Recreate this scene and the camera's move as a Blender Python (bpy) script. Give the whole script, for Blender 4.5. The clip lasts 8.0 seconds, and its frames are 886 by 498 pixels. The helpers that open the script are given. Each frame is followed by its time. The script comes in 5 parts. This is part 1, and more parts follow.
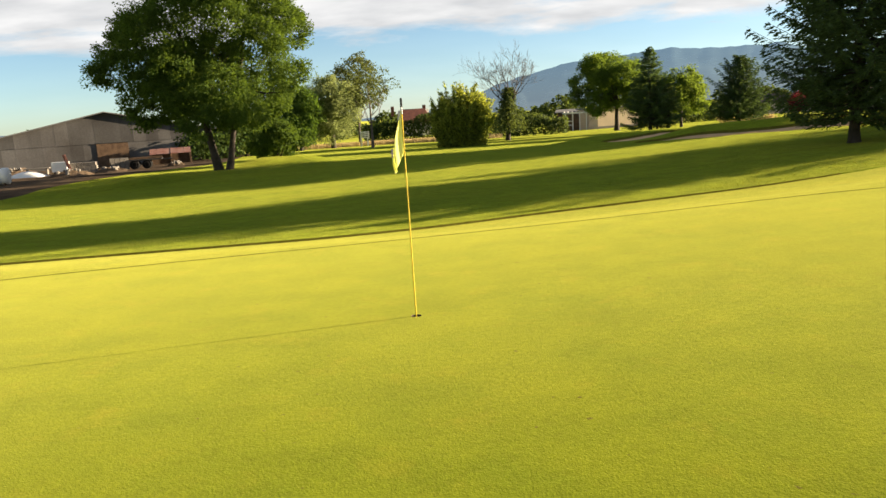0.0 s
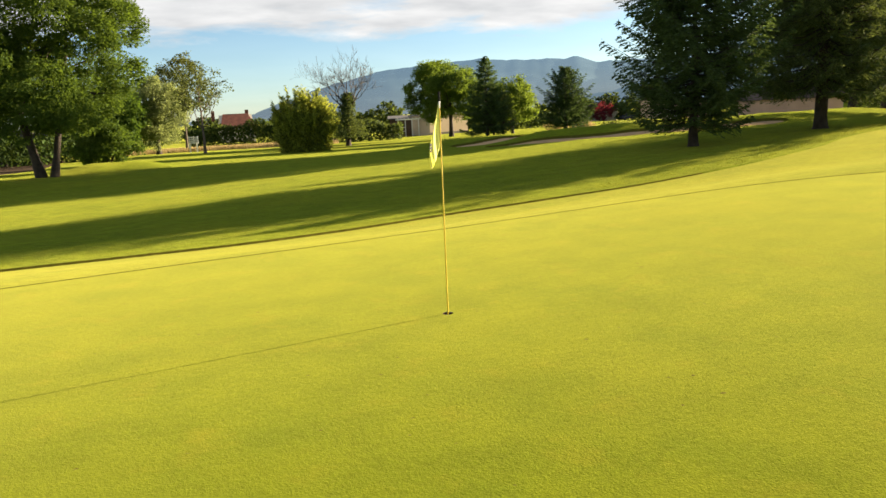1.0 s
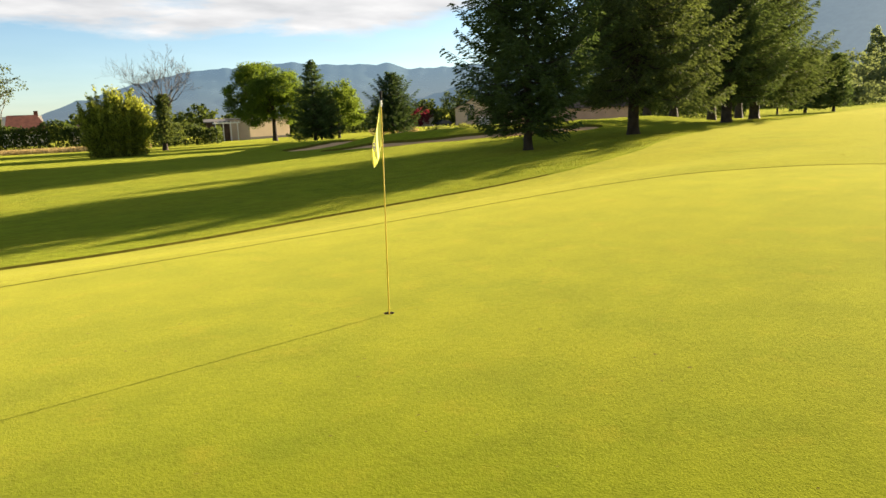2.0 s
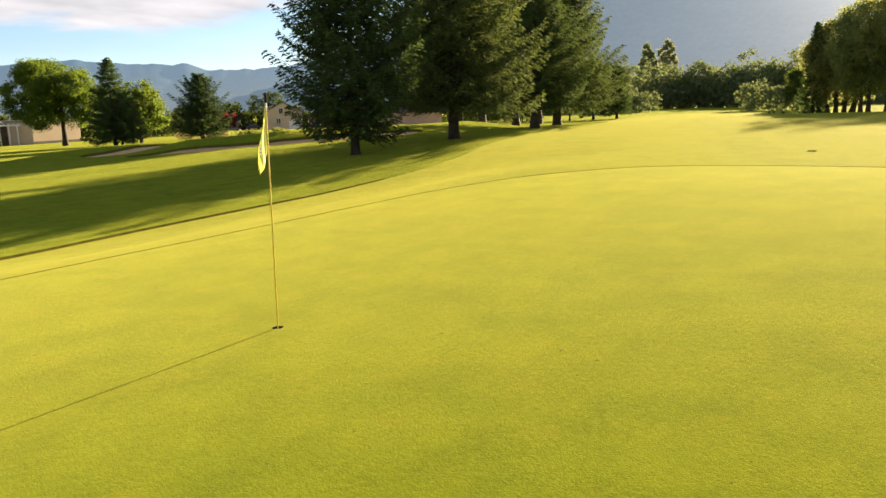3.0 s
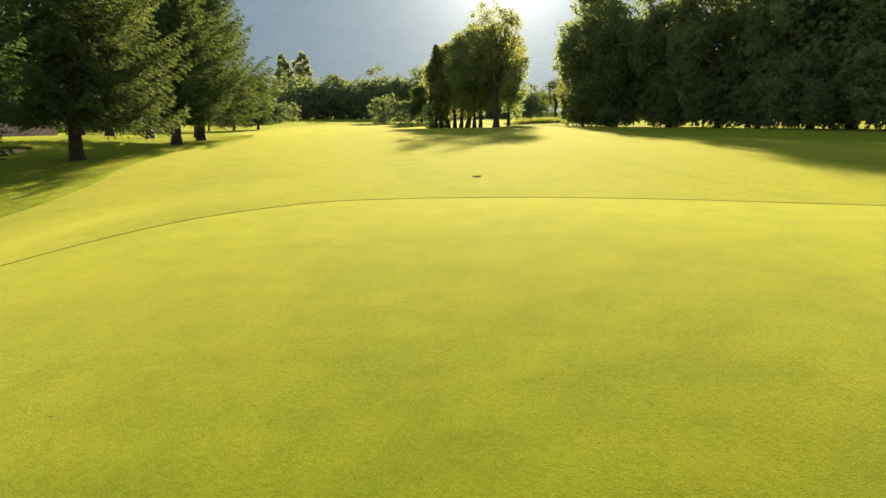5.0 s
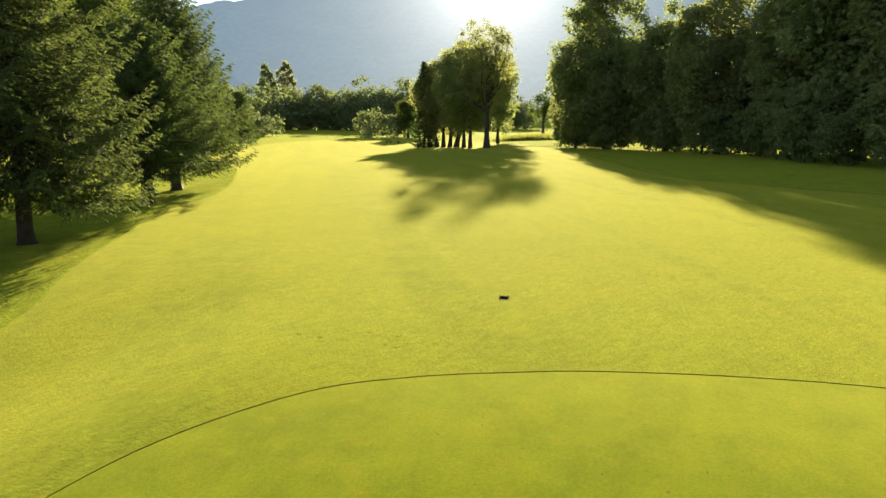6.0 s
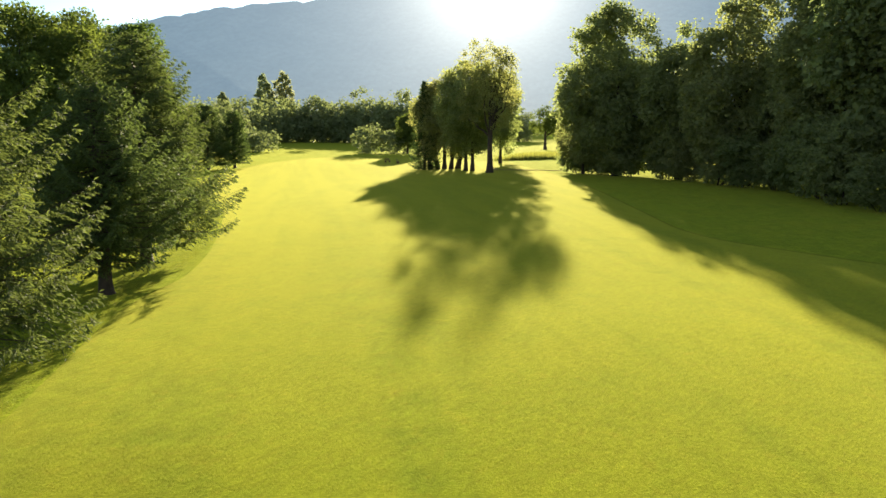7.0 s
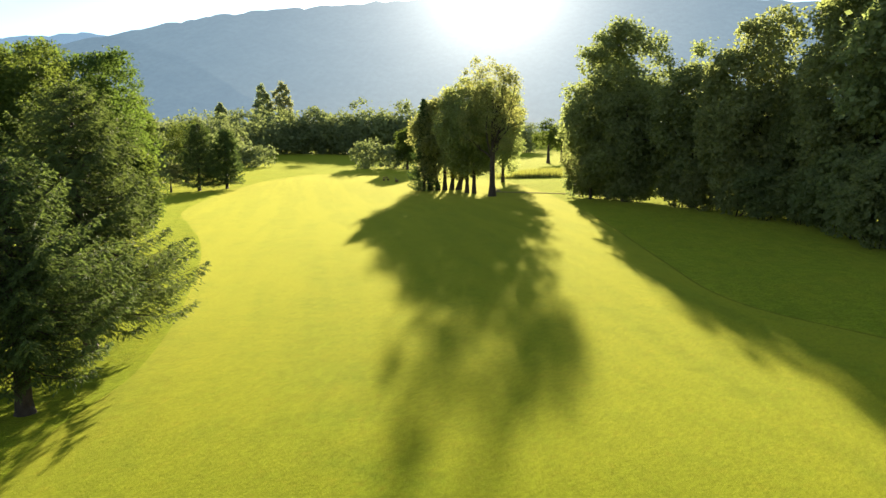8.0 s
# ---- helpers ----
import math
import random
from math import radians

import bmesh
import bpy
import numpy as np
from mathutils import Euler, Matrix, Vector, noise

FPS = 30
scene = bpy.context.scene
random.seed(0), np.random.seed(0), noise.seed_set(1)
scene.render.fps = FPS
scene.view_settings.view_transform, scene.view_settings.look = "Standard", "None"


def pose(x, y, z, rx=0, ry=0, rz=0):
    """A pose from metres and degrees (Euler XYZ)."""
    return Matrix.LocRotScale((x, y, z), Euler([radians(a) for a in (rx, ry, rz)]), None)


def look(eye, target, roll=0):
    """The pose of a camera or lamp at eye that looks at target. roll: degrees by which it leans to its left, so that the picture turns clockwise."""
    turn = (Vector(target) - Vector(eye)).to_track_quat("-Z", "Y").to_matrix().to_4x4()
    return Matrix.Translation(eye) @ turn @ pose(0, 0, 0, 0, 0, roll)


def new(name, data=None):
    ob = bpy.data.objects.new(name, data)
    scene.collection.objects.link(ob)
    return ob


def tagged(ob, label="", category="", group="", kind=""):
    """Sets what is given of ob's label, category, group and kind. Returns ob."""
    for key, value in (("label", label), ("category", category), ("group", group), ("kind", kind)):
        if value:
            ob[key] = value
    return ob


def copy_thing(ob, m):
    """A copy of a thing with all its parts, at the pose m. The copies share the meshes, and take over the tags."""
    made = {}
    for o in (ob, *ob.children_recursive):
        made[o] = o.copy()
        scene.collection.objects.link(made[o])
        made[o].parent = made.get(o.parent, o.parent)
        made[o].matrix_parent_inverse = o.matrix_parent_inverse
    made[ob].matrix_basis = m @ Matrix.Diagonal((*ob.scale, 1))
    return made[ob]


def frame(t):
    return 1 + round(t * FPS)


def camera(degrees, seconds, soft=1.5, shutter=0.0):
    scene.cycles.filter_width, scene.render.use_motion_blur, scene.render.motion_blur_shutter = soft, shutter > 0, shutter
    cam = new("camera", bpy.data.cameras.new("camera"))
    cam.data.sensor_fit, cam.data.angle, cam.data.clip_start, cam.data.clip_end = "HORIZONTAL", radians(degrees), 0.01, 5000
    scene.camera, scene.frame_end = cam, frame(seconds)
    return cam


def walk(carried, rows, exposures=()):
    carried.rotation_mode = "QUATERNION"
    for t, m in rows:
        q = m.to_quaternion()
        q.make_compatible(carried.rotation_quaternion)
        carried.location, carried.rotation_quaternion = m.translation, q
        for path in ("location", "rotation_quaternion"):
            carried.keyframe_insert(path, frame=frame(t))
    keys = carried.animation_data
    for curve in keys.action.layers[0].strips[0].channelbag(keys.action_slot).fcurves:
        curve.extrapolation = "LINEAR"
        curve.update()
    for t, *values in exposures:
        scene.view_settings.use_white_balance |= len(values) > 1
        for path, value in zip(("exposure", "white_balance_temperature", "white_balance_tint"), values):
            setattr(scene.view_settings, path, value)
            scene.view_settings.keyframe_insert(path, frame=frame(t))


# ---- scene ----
cam = camera(62.8, 8.0)
PATH = [
    (0, (0.233, 0.031, 2.012), (0.166, 1.997, 1.65), -3.5),
    (0.5, (-0.983, 0.172, 2.01), (-0.802, 2.13, 1.643), -3.2),
    (1, (-1.863, 0.298, 2.01), (-1.445, 2.218, 1.639), -2.9),
    (1.5, (-2.527, 0.46, 2.003), (-1.876, 2.313, 1.628), -2.5),
    (3, (-3.598, 1.19, 2.03), (-2.29, 2.654, 1.647), -1.5),
    (3.5, (-3.705, 1.514, 2.039), (-2.223, 2.802, 1.657), -1.1),
    (4, (-3.57, 1.938, 2.047), (-1.917, 2.997, 1.665), -0.7),
    (4.5, (-2.958, 2.539, 2.01), (-1.166, 3.343, 1.631), -0.3),
    (4.7, (-2.518, 2.808, 2.058), (-0.699, 3.545, 1.677), -0.3),
    (5.8, (1.341, 5.351, 4.346), (3.199, 5.996, 3.984), -0.0),
    (6, (2.183, 5.773, 4.888), (4.042, 6.417, 4.53), -0.0),
    (6.5, (4.54, 6.817, 6.372), (6.401, 7.46, 6.021), 0.1),
    (7, (7.638, 8.096, 7.882), (9.5, 8.738, 7.539), -0.0),
    (7.5, (10.528, 9.027, 9.013), (12.391, 9.672, 8.678), -0.0),
    (8, (13.742, 9.989, 10.456), (15.606, 10.636, 10.127), -0.1),
]
walk(cam, [(t, look(eye, target, roll)) for t, eye, target, roll in PATH],
     ((0, 2.29, 6600, 11), (1.5, 2.34, 6600, 10.5), (3.5, 2.35, 6650, 18), (4.7, 2.41, 6400, 10), (6, 2.50, 6300, 9), (8, 2.66, 6150, 8.5)))

# ---------------------------------------------------------------- light
SUN_AZ, SUN_EL = 74.6, 11.75
world = bpy.data.worlds.new("evening_sky")
scene.world = world
world.use_nodes = True
wt = world.node_tree
wn, wl = wt.nodes, wt.links
sky = wn.new("ShaderNodeTexSky")
sky.sky_type = "NISHITA"
sky.sun_disc = False
sky.sun_elevation, sky.sun_rotation = radians(SUN_EL), radians(SUN_AZ)
sky.air_density, sky.dust_density, sky.ozone_density = 0.68, 0.35, 2.0
way = wn.new("ShaderNodeTexCoord")
split = wn.new("ShaderNodeSeparateXYZ")
wl.new(way.outputs["Generated"], split.inputs[0])


def sky_math(op, a, b):
    n = wn.new("ShaderNodeMath")
    n.operation = op
    for s, v in zip(n.inputs, (a, b)):
        if isinstance(v, (int, float)):
            s.default_value = v
        else:
            wl.new(v, s)
    return n.outputs[0]


deep = sky_math("ADD", sky_math("MAXIMUM", split.outputs[2], 0.0), 0.16)
flat = wn.new("ShaderNodeCombineXYZ")
wl.new(sky_math("DIVIDE", split.outputs[0], deep), flat.inputs[0])
wl.new(sky_math("DIVIDE", split.outputs[1], deep), flat.inputs[1])
puff = wn.new("ShaderNodeTexNoise")
puff.inputs["Scale"].default_value, puff.inputs["Detail"].default_value, puff.inputs["Roughness"].default_value = 1.0, 9, 0.6
puff.inputs["Distortion"].default_value = 0.35
shift = wn.new("ShaderNodeMapping")
shift.inputs["Location"].default_value = (0.55, 0.2, 0)
shift.inputs["Scale"].default_value = (0.8, 1.1, 1)
wl.new(flat.outputs[0], shift.inputs[0])
wl.new(shift.outputs[0], puff.inputs["Vector"])
cover = wn.new("ShaderNodeValToRGB")
cover.color_ramp.elements[0].position, cover.color_ramp.elements[1].position = 0.50, 0.66
# the cloud sheet thins towards the horizon and towards the sun
lift = sky_math("MINIMUM", sky_math("MULTIPLY", sky_math("SUBTRACT", split.outputs[2], 0.099), 8.0), sky_math("MINIMUM", 0.24, sky_math("MAXIMUM", 0.05, sky_math("SUBTRACT", 0.5, split.outputs[2]))))
sunward = sky_math("ADD", sky_math("MULTIPLY", split.outputs[0], math.sin(radians(SUN_AZ))), sky_math("MULTIPLY", split.outputs[1], math.cos(radians(SUN_AZ))))
thin = sky_math("MULTIPLY", sky_math("MAXIMUM", sky_math("SUBTRACT", sunward, 0.62), 0.0), 1.2)
wl.new(sky_math("SUBTRACT", sky_math("ADD", puff.outputs[0], lift), thin), cover.inputs[0])
clouds = wn.new("ShaderNodeMix")
clouds.data_type = "RGBA"
shade = wn.new("ShaderNodeTexNoise")
shade.inputs["Scale"].default_value, shade.inputs["Detail"].default_value = 2.6, 7
wl.new(shift.outputs[0], shade.inputs["Vector"])
tone = wn.new("ShaderNodeValToRGB")
tone.color_ramp.elements[0].position, tone.color_ramp.elements[1].position = 0.3, 0.66
tone.color_ramp.elements[0].color, tone.color_ramp.elements[1].color = (2.5, 2.6, 2.7, 1), (3.95, 4.0, 4.0, 1)
wl.new(shade.outputs[0], tone.inputs[0])
wl.new(tone.outputs[0], clouds.inputs["B"])
# thin white haze low over the horizon, stronger towards the sun
low_air = sky_math("MAXIMUM", sky_math("SUBTRACT", 0.22, sky_math("MULTIPLY", split.outputs[2], 1.5)), 0.0)
haze = sky_math("MULTIPLY", low_air, sky_math("MAXIMUM", sky_math("ADD", sky_math("MULTIPLY", sunward, 0.8), 0.58), 0.15))
wl.new(sky_math("MAXIMUM", cover.outputs[0], haze), clouds.inputs["Factor"])
clear = wn.new("ShaderNodeMix")
clear.data_type, clear.blend_type = "RGBA", "MULTIPLY"
clear.inputs["Factor"].default_value = 1.0
clear.inputs["B"].default_value = (0.79, 0.82, 0.77, 1)
wl.new(sky.outputs[0], clear.inputs["A"])
wl.new(clear.outputs["Result"], clouds.inputs["A"])
wl.new(clouds.outputs["Result"], wn["Background"].inputs[0])
wn["Background"].inputs[1].default_value = 0.05

towards_sun = Vector((math.sin(radians(SUN_AZ)) * math.cos(radians(SUN_EL)), math.cos(radians(SUN_AZ)) * math.cos(radians(SUN_EL)), math.sin(radians(SUN_EL))))
sun = new("sun", bpy.data.lights.new("sun", "SUN"))
sun.data.energy, sun.data.angle, sun.data.color = 5.0, radians(0.55), (1.0, 0.81, 0.56)
sun.matrix_world = look(towards_sun * 200, (0, 0, 0))
scene.view_settings.exposure = 2.2


# ---------------------------------------------------------------- materials
def material(name, color, rough=0.85, metal=0.0, spec=0.25, vary=0.25, scale=3.0, grain=30.0, bump=0.3, depth=0.02, second=None):
    """A surface with blotches at one scale and grain at another."""
    m = bpy.data.materials.new(name)
    m.use_nodes = True
    nt = m.node_tree
    n, l = nt.nodes, nt.links
    b = n["Principled BSDF"]
    b.inputs["Roughness"].default_value, b.inputs["Metallic"].default_value = rough, metal
    b.inputs["Specular IOR Level"].default_value = spec
    co = n.new("ShaderNodeTexCoord")
    big, fine = n.new("ShaderNodeTexNoise"), n.new("ShaderNodeTexNoise")
    for t, s in ((big, scale), (fine, grain)):
        t.inputs["Scale"].default_value, t.inputs["Detail"].default_value = s, 5
        l.new(co.outputs["Object"], t.inputs["Vector"])
    other = second or tuple(c * (1 - vary) for c in color)
    ramp = n.new("ShaderNodeValToRGB")
    ramp.color_ramp.elements[0].position, ramp.color_ramp.elements[1].position = 0.32, 0.68
    ramp.color_ramp.elements[0].color, ramp.color_ramp.elements[1].color = (*other, 1), (*color, 1)
    l.new(big.outputs[0], ramp.inputs[0])
    mix = n.new("ShaderNodeMix")
    mix.data_type, mix.blend_type = "RGBA", "OVERLAY"
    mix.inputs["Factor"].default_value = 0.45 * min(1, vary * 2)
    l.new(ramp.outputs[0], mix.inputs["A"])
    l.new(fine.outputs[0], mix.inputs["B"])
    l.new(mix.outputs["Result"], b.inputs["Base Color"])
    if bump:
        bp = n.new("ShaderNodeBump")
        bp.inputs["Strength"].default_value, bp.inputs["Distance"].default_value = bump, depth
        l.new(fine.outputs[0], bp.inputs["Height"])
        l.new(bp.outputs[0], b.inputs["Normal"])
    return m


def grass(name, light, dark, warm, blade, relief, strength, streak=0.0, tip=0.7, soft=0.15, pebble=0.0034, lanes=0.0, speck=0.32, tuft=0.0, lush=0.0, straw=0.0, sheen=0.178, sheen_tint=(0.885, 0.85, 0.19)):
    """Turf: soft patches metres wide, mottling at a hand's width, blade grain, and faint mowing streaks."""
    m = bpy.data.materials.new(name)
    m.use_nodes = True
    nt = m.node_tree
    n, l = nt.nodes, nt.links
    b = n["Principled BSDF"]
    b.inputs["Roughness"].default_value, b.inputs["Specular IOR Level"].default_value = 1.0, 0.001
    b.inputs["Specular Tint"].default_value = (0.9, 1.0, 0.3, 1)
    b.inputs["Sheen Weight"].default_value, b.inputs["Sheen Roughness"].default_value = sheen, 0.42
    b.inputs["Sheen Tint"].default_value = (*sheen_tint, 1)
    co = n.new("ShaderNodeTexCoord")

    def tex(s, detail, stretch=None):
        t = n.new("ShaderNodeTexNoise")
        t.inputs["Scale"].default_value, t.inputs["Detail"].default_value, t.inputs["Roughness"].default_value = s, detail, 0.6
        if stretch:
            mp = n.new("ShaderNodeMapping")
            mp.vector_type = "TEXTURE"
            mp.inputs["Rotation"].default_value = (0, 0, radians(stretch[0]))
            mp.inputs["Scale"].default_value = (stretch[1], stretch[2], 1)
            l.new(co.outputs["Object"], mp.inputs[0])
            l.new(mp.outputs[0], t.inputs["Vector"])
        else:
            l.new(co.outputs["Object"], t.inputs["Vector"])
        return t.outputs[0]

    def ramp(v, lo, hi, a, c):
        r = n.new("ShaderNodeValToRGB")
        r.color_ramp.elements[0].position, r.color_ramp.elements[1].position = lo, hi
        r.color_ramp.elements[0].color, r.color_ramp.elements[1].color = (*a, 1), (*c, 1)
        l.new(v, r.inputs[0])
        return r.outputs[0]

    def mixed(f, a, c, blend="MIX"):
        x = n.new("ShaderNodeMix")
        x.data_type, x.blend_type = "RGBA", blend
        for s, v in ((x.inputs["Factor"], f), (x.inputs["A"], a), (x.inputs["B"], c)):
            if isinstance(v, float):
                s.default_value = v
            elif isinstance(v, tuple):
                s.default_value = (*v, 1)
            else:
                l.new(v, s)
        return x.outputs["Result"]

    hand = tex(1.1, 8)
    fine = tex(blade, 3)
    col = ramp(hand, 0.5 - soft, 0.5 + soft, dark, light)
    col = mixed(ramp(tex(0.28, 4), 0.45, 0.7, (0, 0, 0), (0.8, 0.8, 0.8)), col, warm)
    if streak:
        col = mixed(ramp(tex(1.0, 5, (10, 2.5, 0.55)), 0.45, 0.62, (0, 0, 0), (streak, streak, streak)), col, tuple(c * 0.78 for c in dark))
    if lanes:
        col = mixed(ramp(tex(1.0, 2, (29.5, 60.0, 3.2)), 0.44, 0.58, (0, 0, 0), (lanes, lanes, lanes)), col, tuple(c * 1.16 for c in warm))
    if lush:
        col = mixed(ramp(tex(0.75, 6), 0.50, 0.66, (0, 0, 0), (lush, lush, lush)), col, (dark[0] * 0.72, dark[1] * 0.92, dark[2] * 1.2))
    if straw:
        col = mixed(ramp(tex(1.7, 6), 0.56, 0.72, (0, 0, 0), (straw, straw, straw)), col, (warm[0] * 1.22, warm[1] * 0.98, warm[2] * 1.6))
    if tuft:
        col = mixed(tuft, col, ramp(tex(5.5, 4, (-20, 1.6, 0.8)), 0.36, 0.64, (0.25, 0.25, 0.25), (0.70, 0.70, 0.70)), "OVERLAY")
    clod = tex(blade * 0.22, 5)
    col = mixed(0.28, col, ramp(clod, 0.34, 0.66, (0.33, 0.33, 0.33), (0.64, 0.64, 0.64)), "OVERLAY")
    col = mixed(speck, col, ramp(fine, 0.3, 0.7, (0.28, 0.28, 0.28), (0.72, 0.72, 0.72)), "OVERLAY")
    # scattered dark specks: bits of leaf and worm casts
    col = mixed(ramp(tex(11.0, 1), 0.755, 0.79, (0, 0, 0), (0.75, 0.75, 0.75)), col, (0.06, 0.05, 0.015))
    l.new(col, b.inputs["Base Color"])
    hb = n.new("ShaderNodeBump")
    hb.inputs["Strength"].default_value, hb.inputs["Distance"].default_value = strength, relief
    grit = tex(blade * 0.8, 2)
    fb = n.new("ShaderNodeBump")
    fb.inputs["Strength"].default_value, fb.inputs["Distance"].default_value = 1.0, pebble
    l.new(grit, fb.inputs["Height"])
    l.new(clod, hb.inputs["Height"])
    l.new(fb.outputs[0], hb.inputs["Normal"])
    # upright blades: facets that tip every way about the turf's plane
    tilt = n.new("ShaderNodeTexNoise")
    tilt.inputs["Scale"].default_value, tilt.inputs["Detail"].default_value = blade * 2, 2
    l.new(co.outputs["Object"], tilt.inputs["Vector"])
    way = hb.outputs[0]
    for op, v in (("SUBTRACT", (0.5, 0.5, 0.5)), ("MULTIPLY", (tip, tip, 0.0)), ("ADD", way), ("NORMALIZE", None)):
        x = n.new("ShaderNodeVectorMath")
        x.operation = op
        l.new(tilt.outputs["Color"] if op == "SUBTRACT" else last, x.inputs[0])
        if isinstance(v, tuple):
            x.inputs[1].default_value = v
        elif v is not None:
            l.new(v, x.inputs[1])
        last = x.outputs[0]
    l.new(last, b.inputs["Normal"])
    return m


def leaf(name, color, glow, through_share=0.42, vary=0.5, rough=0.75):
    """Leaves: a matt upper side and light that shines through, each leaf a little different."""
    m = bpy.data.materials.new(name)
    m.use_nodes = True
    nt = m.node_tree
    n, l = nt.nodes, nt.links
    b, out = n["Principled BSDF"], n["Material Output"]
    b.inputs["Roughness"].default_value, b.inputs["Specular IOR Level"].default_value = rough, 0.1
    g = n.new("ShaderNodeNewGeometry")
    hsv, hsv2 = n.new("ShaderNodeHueSaturation"), n.new("ShaderNodeHueSaturation")
    mr = n.new("ShaderNodeMapRange")
    mr.inputs["To Min"].default_value, mr.inputs["To Max"].default_value = 1 - vary, 1 + vary
    l.new(g.outputs["Random Per Island"], mr.inputs[0])
    hue = n.new("ShaderNodeMapRange")
    hue.inputs["To Min"].default_value, hue.inputs["To Max"].default_value = 0.485, 0.515
    info = n.new("ShaderNodeObjectInfo")
    l.new(info.outputs["Random"], hue.inputs[0])
    t = n.new("ShaderNodeBsdfTranslucent")
    for node, c in ((hsv, color), (hsv2, glow)):
        node.inputs["Color"].default_value = (*c, 1)
        l.new(mr.outputs[0], node.inputs["Value"])
        l.new(hue.outputs[0], node.inputs["Hue"])
    l.new(hsv.outputs[0], b.inputs["Base Color"])
    l.new(hsv2.outputs[0], t.inputs["Color"])
    mix = n.new("ShaderNodeMixShader")
    mix.inputs[0].default_value = through_share
    l.new(b.outputs[0], mix.inputs[1])
    l.new(t.outputs[0], mix.inputs[2])
    l.new(mix.outputs[0], out.inputs[0])
    return m


def far_slope(name, color, second, clear, air_emission, glow_emission=0.0):
    """A wooded mountainside kilometres off: blue air, brighter towards the sun, is painted on as emission, and part of
    the sky's light comes through.
    """
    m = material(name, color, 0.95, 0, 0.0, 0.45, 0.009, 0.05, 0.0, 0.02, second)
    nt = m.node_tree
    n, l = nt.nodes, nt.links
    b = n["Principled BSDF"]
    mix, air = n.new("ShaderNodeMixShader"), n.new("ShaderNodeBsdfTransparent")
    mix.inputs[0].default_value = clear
    b.inputs["Emission Color"].default_value = (*air_emission, 1)
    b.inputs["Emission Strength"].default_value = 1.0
    if glow_emission:
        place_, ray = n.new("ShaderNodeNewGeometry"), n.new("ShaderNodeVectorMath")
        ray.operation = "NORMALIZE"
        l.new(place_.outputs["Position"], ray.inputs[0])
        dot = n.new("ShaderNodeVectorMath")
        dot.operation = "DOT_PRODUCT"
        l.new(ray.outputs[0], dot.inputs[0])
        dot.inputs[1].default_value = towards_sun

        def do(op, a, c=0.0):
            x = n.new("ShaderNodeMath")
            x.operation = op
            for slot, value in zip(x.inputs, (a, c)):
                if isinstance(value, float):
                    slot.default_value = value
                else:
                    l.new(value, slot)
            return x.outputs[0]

        # painted sun glow: emission that falls off with the angle from the sun, a narrow and a wide lobe
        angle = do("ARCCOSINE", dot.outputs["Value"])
        narrow = do("MULTIPLY", do("EXPONENT", do("MULTIPLY", angle, -17.5)), glow_emission)
        wide = do("MULTIPLY", do("EXPONENT", do("MULTIPLY", angle, -6.0)), glow_emission * 0.22)
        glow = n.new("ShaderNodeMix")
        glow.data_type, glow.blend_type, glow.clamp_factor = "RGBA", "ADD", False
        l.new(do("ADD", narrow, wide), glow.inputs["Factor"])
        glow.inputs["A"].default_value, glow.inputs["B"].default_value = (*air_emission, 1), (1.0, 0.94, 0.80, 1)
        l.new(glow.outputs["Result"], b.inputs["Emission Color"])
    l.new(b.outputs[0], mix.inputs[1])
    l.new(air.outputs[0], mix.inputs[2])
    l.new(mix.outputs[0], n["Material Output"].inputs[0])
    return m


GREEN = grass("putting_green_turf", (0.144, 0.179, 0.007), (0.100, 0.136, 0.005), (0.157, 0.179, 0.007), 80, 0.006, 0.34, 0.18, 0.35, pebble=0.0030, speck=0.26, lush=0.32, straw=0.45)
MOWN = grass("fairway_turf", (0.107, 0.144, 0.005), (0.080, 0.117, 0.004), (0.123, 0.144, 0.005), 60, 0.02, 0.6, 0.26, 0.7, 0.13, pebble=0.0046, lanes=0.5, speck=0.24, tuft=0.28, lush=0.25, straw=0.4)
ROUGH = grass("rough_turf", (0.110, 0.158, 0.006), (0.072, 0.117, 0.005), (0.124, 0.152, 0.007), 45, 0.05, 0.9, 0.35, 0.7, 0.11, pebble=0.008, tuft=0.5, sheen=0.165, sheen_tint=(0.85, 0.86, 0.16))
# thatch and soil, darkened to stand in for the shadow of turf steps
SHADED_THATCH = material("shaded_thatch_soil", (0.105, 0.098, 0.016), 1.0, 0, 0.0, vary=0.4, scale=5, grain=60)
FRINGE = material("uncut_edge", (0.185, 0.20, 0.014), 1.0, 0, 0.0, vary=0.5, scale=2, grain=40)
SAND = material("bunker_sand", (0.58, 0.375, 0.20), 1.0, 0, 0.0, vary=0.2, scale=1.2, grain=40)
DIRT = material("bare_earth", (0.105, 0.077, 0.053), 1.0, 0, 0.0, vary=0.5, scale=0.6, grain=9, bump=0.6, depth=0.08)
BARK = material("bark", (0.055, 0.044, 0.034), vary=0.55, scale=3, grain=22, bump=0.8, depth=0.05)
PALE_BARK = material("pale_bark", (0.115, 0.095, 0.075), vary=0.45, scale=3, grain=22, bump=0.7, depth=0.04)
SPRUCE = leaf("spruce_needles", (0.052, 0.081, 0.029), (0.128, 0.180, 0.038), 0.30, 0.35)
YEW = leaf("yew_needles", (0.034, 0.06, 0.022), (0.10, 0.14, 0.03), 0.25, 0.5)
ASH = leaf("ash_leaves", (0.040, 0.078, 0.013), (0.125, 0.215, 0.020), 0.34, 0.22)
WALNUT = leaf("walnut_leaves", (0.062, 0.098, 0.016), (0.19, 0.26, 0.026), 0.45, 0.28)
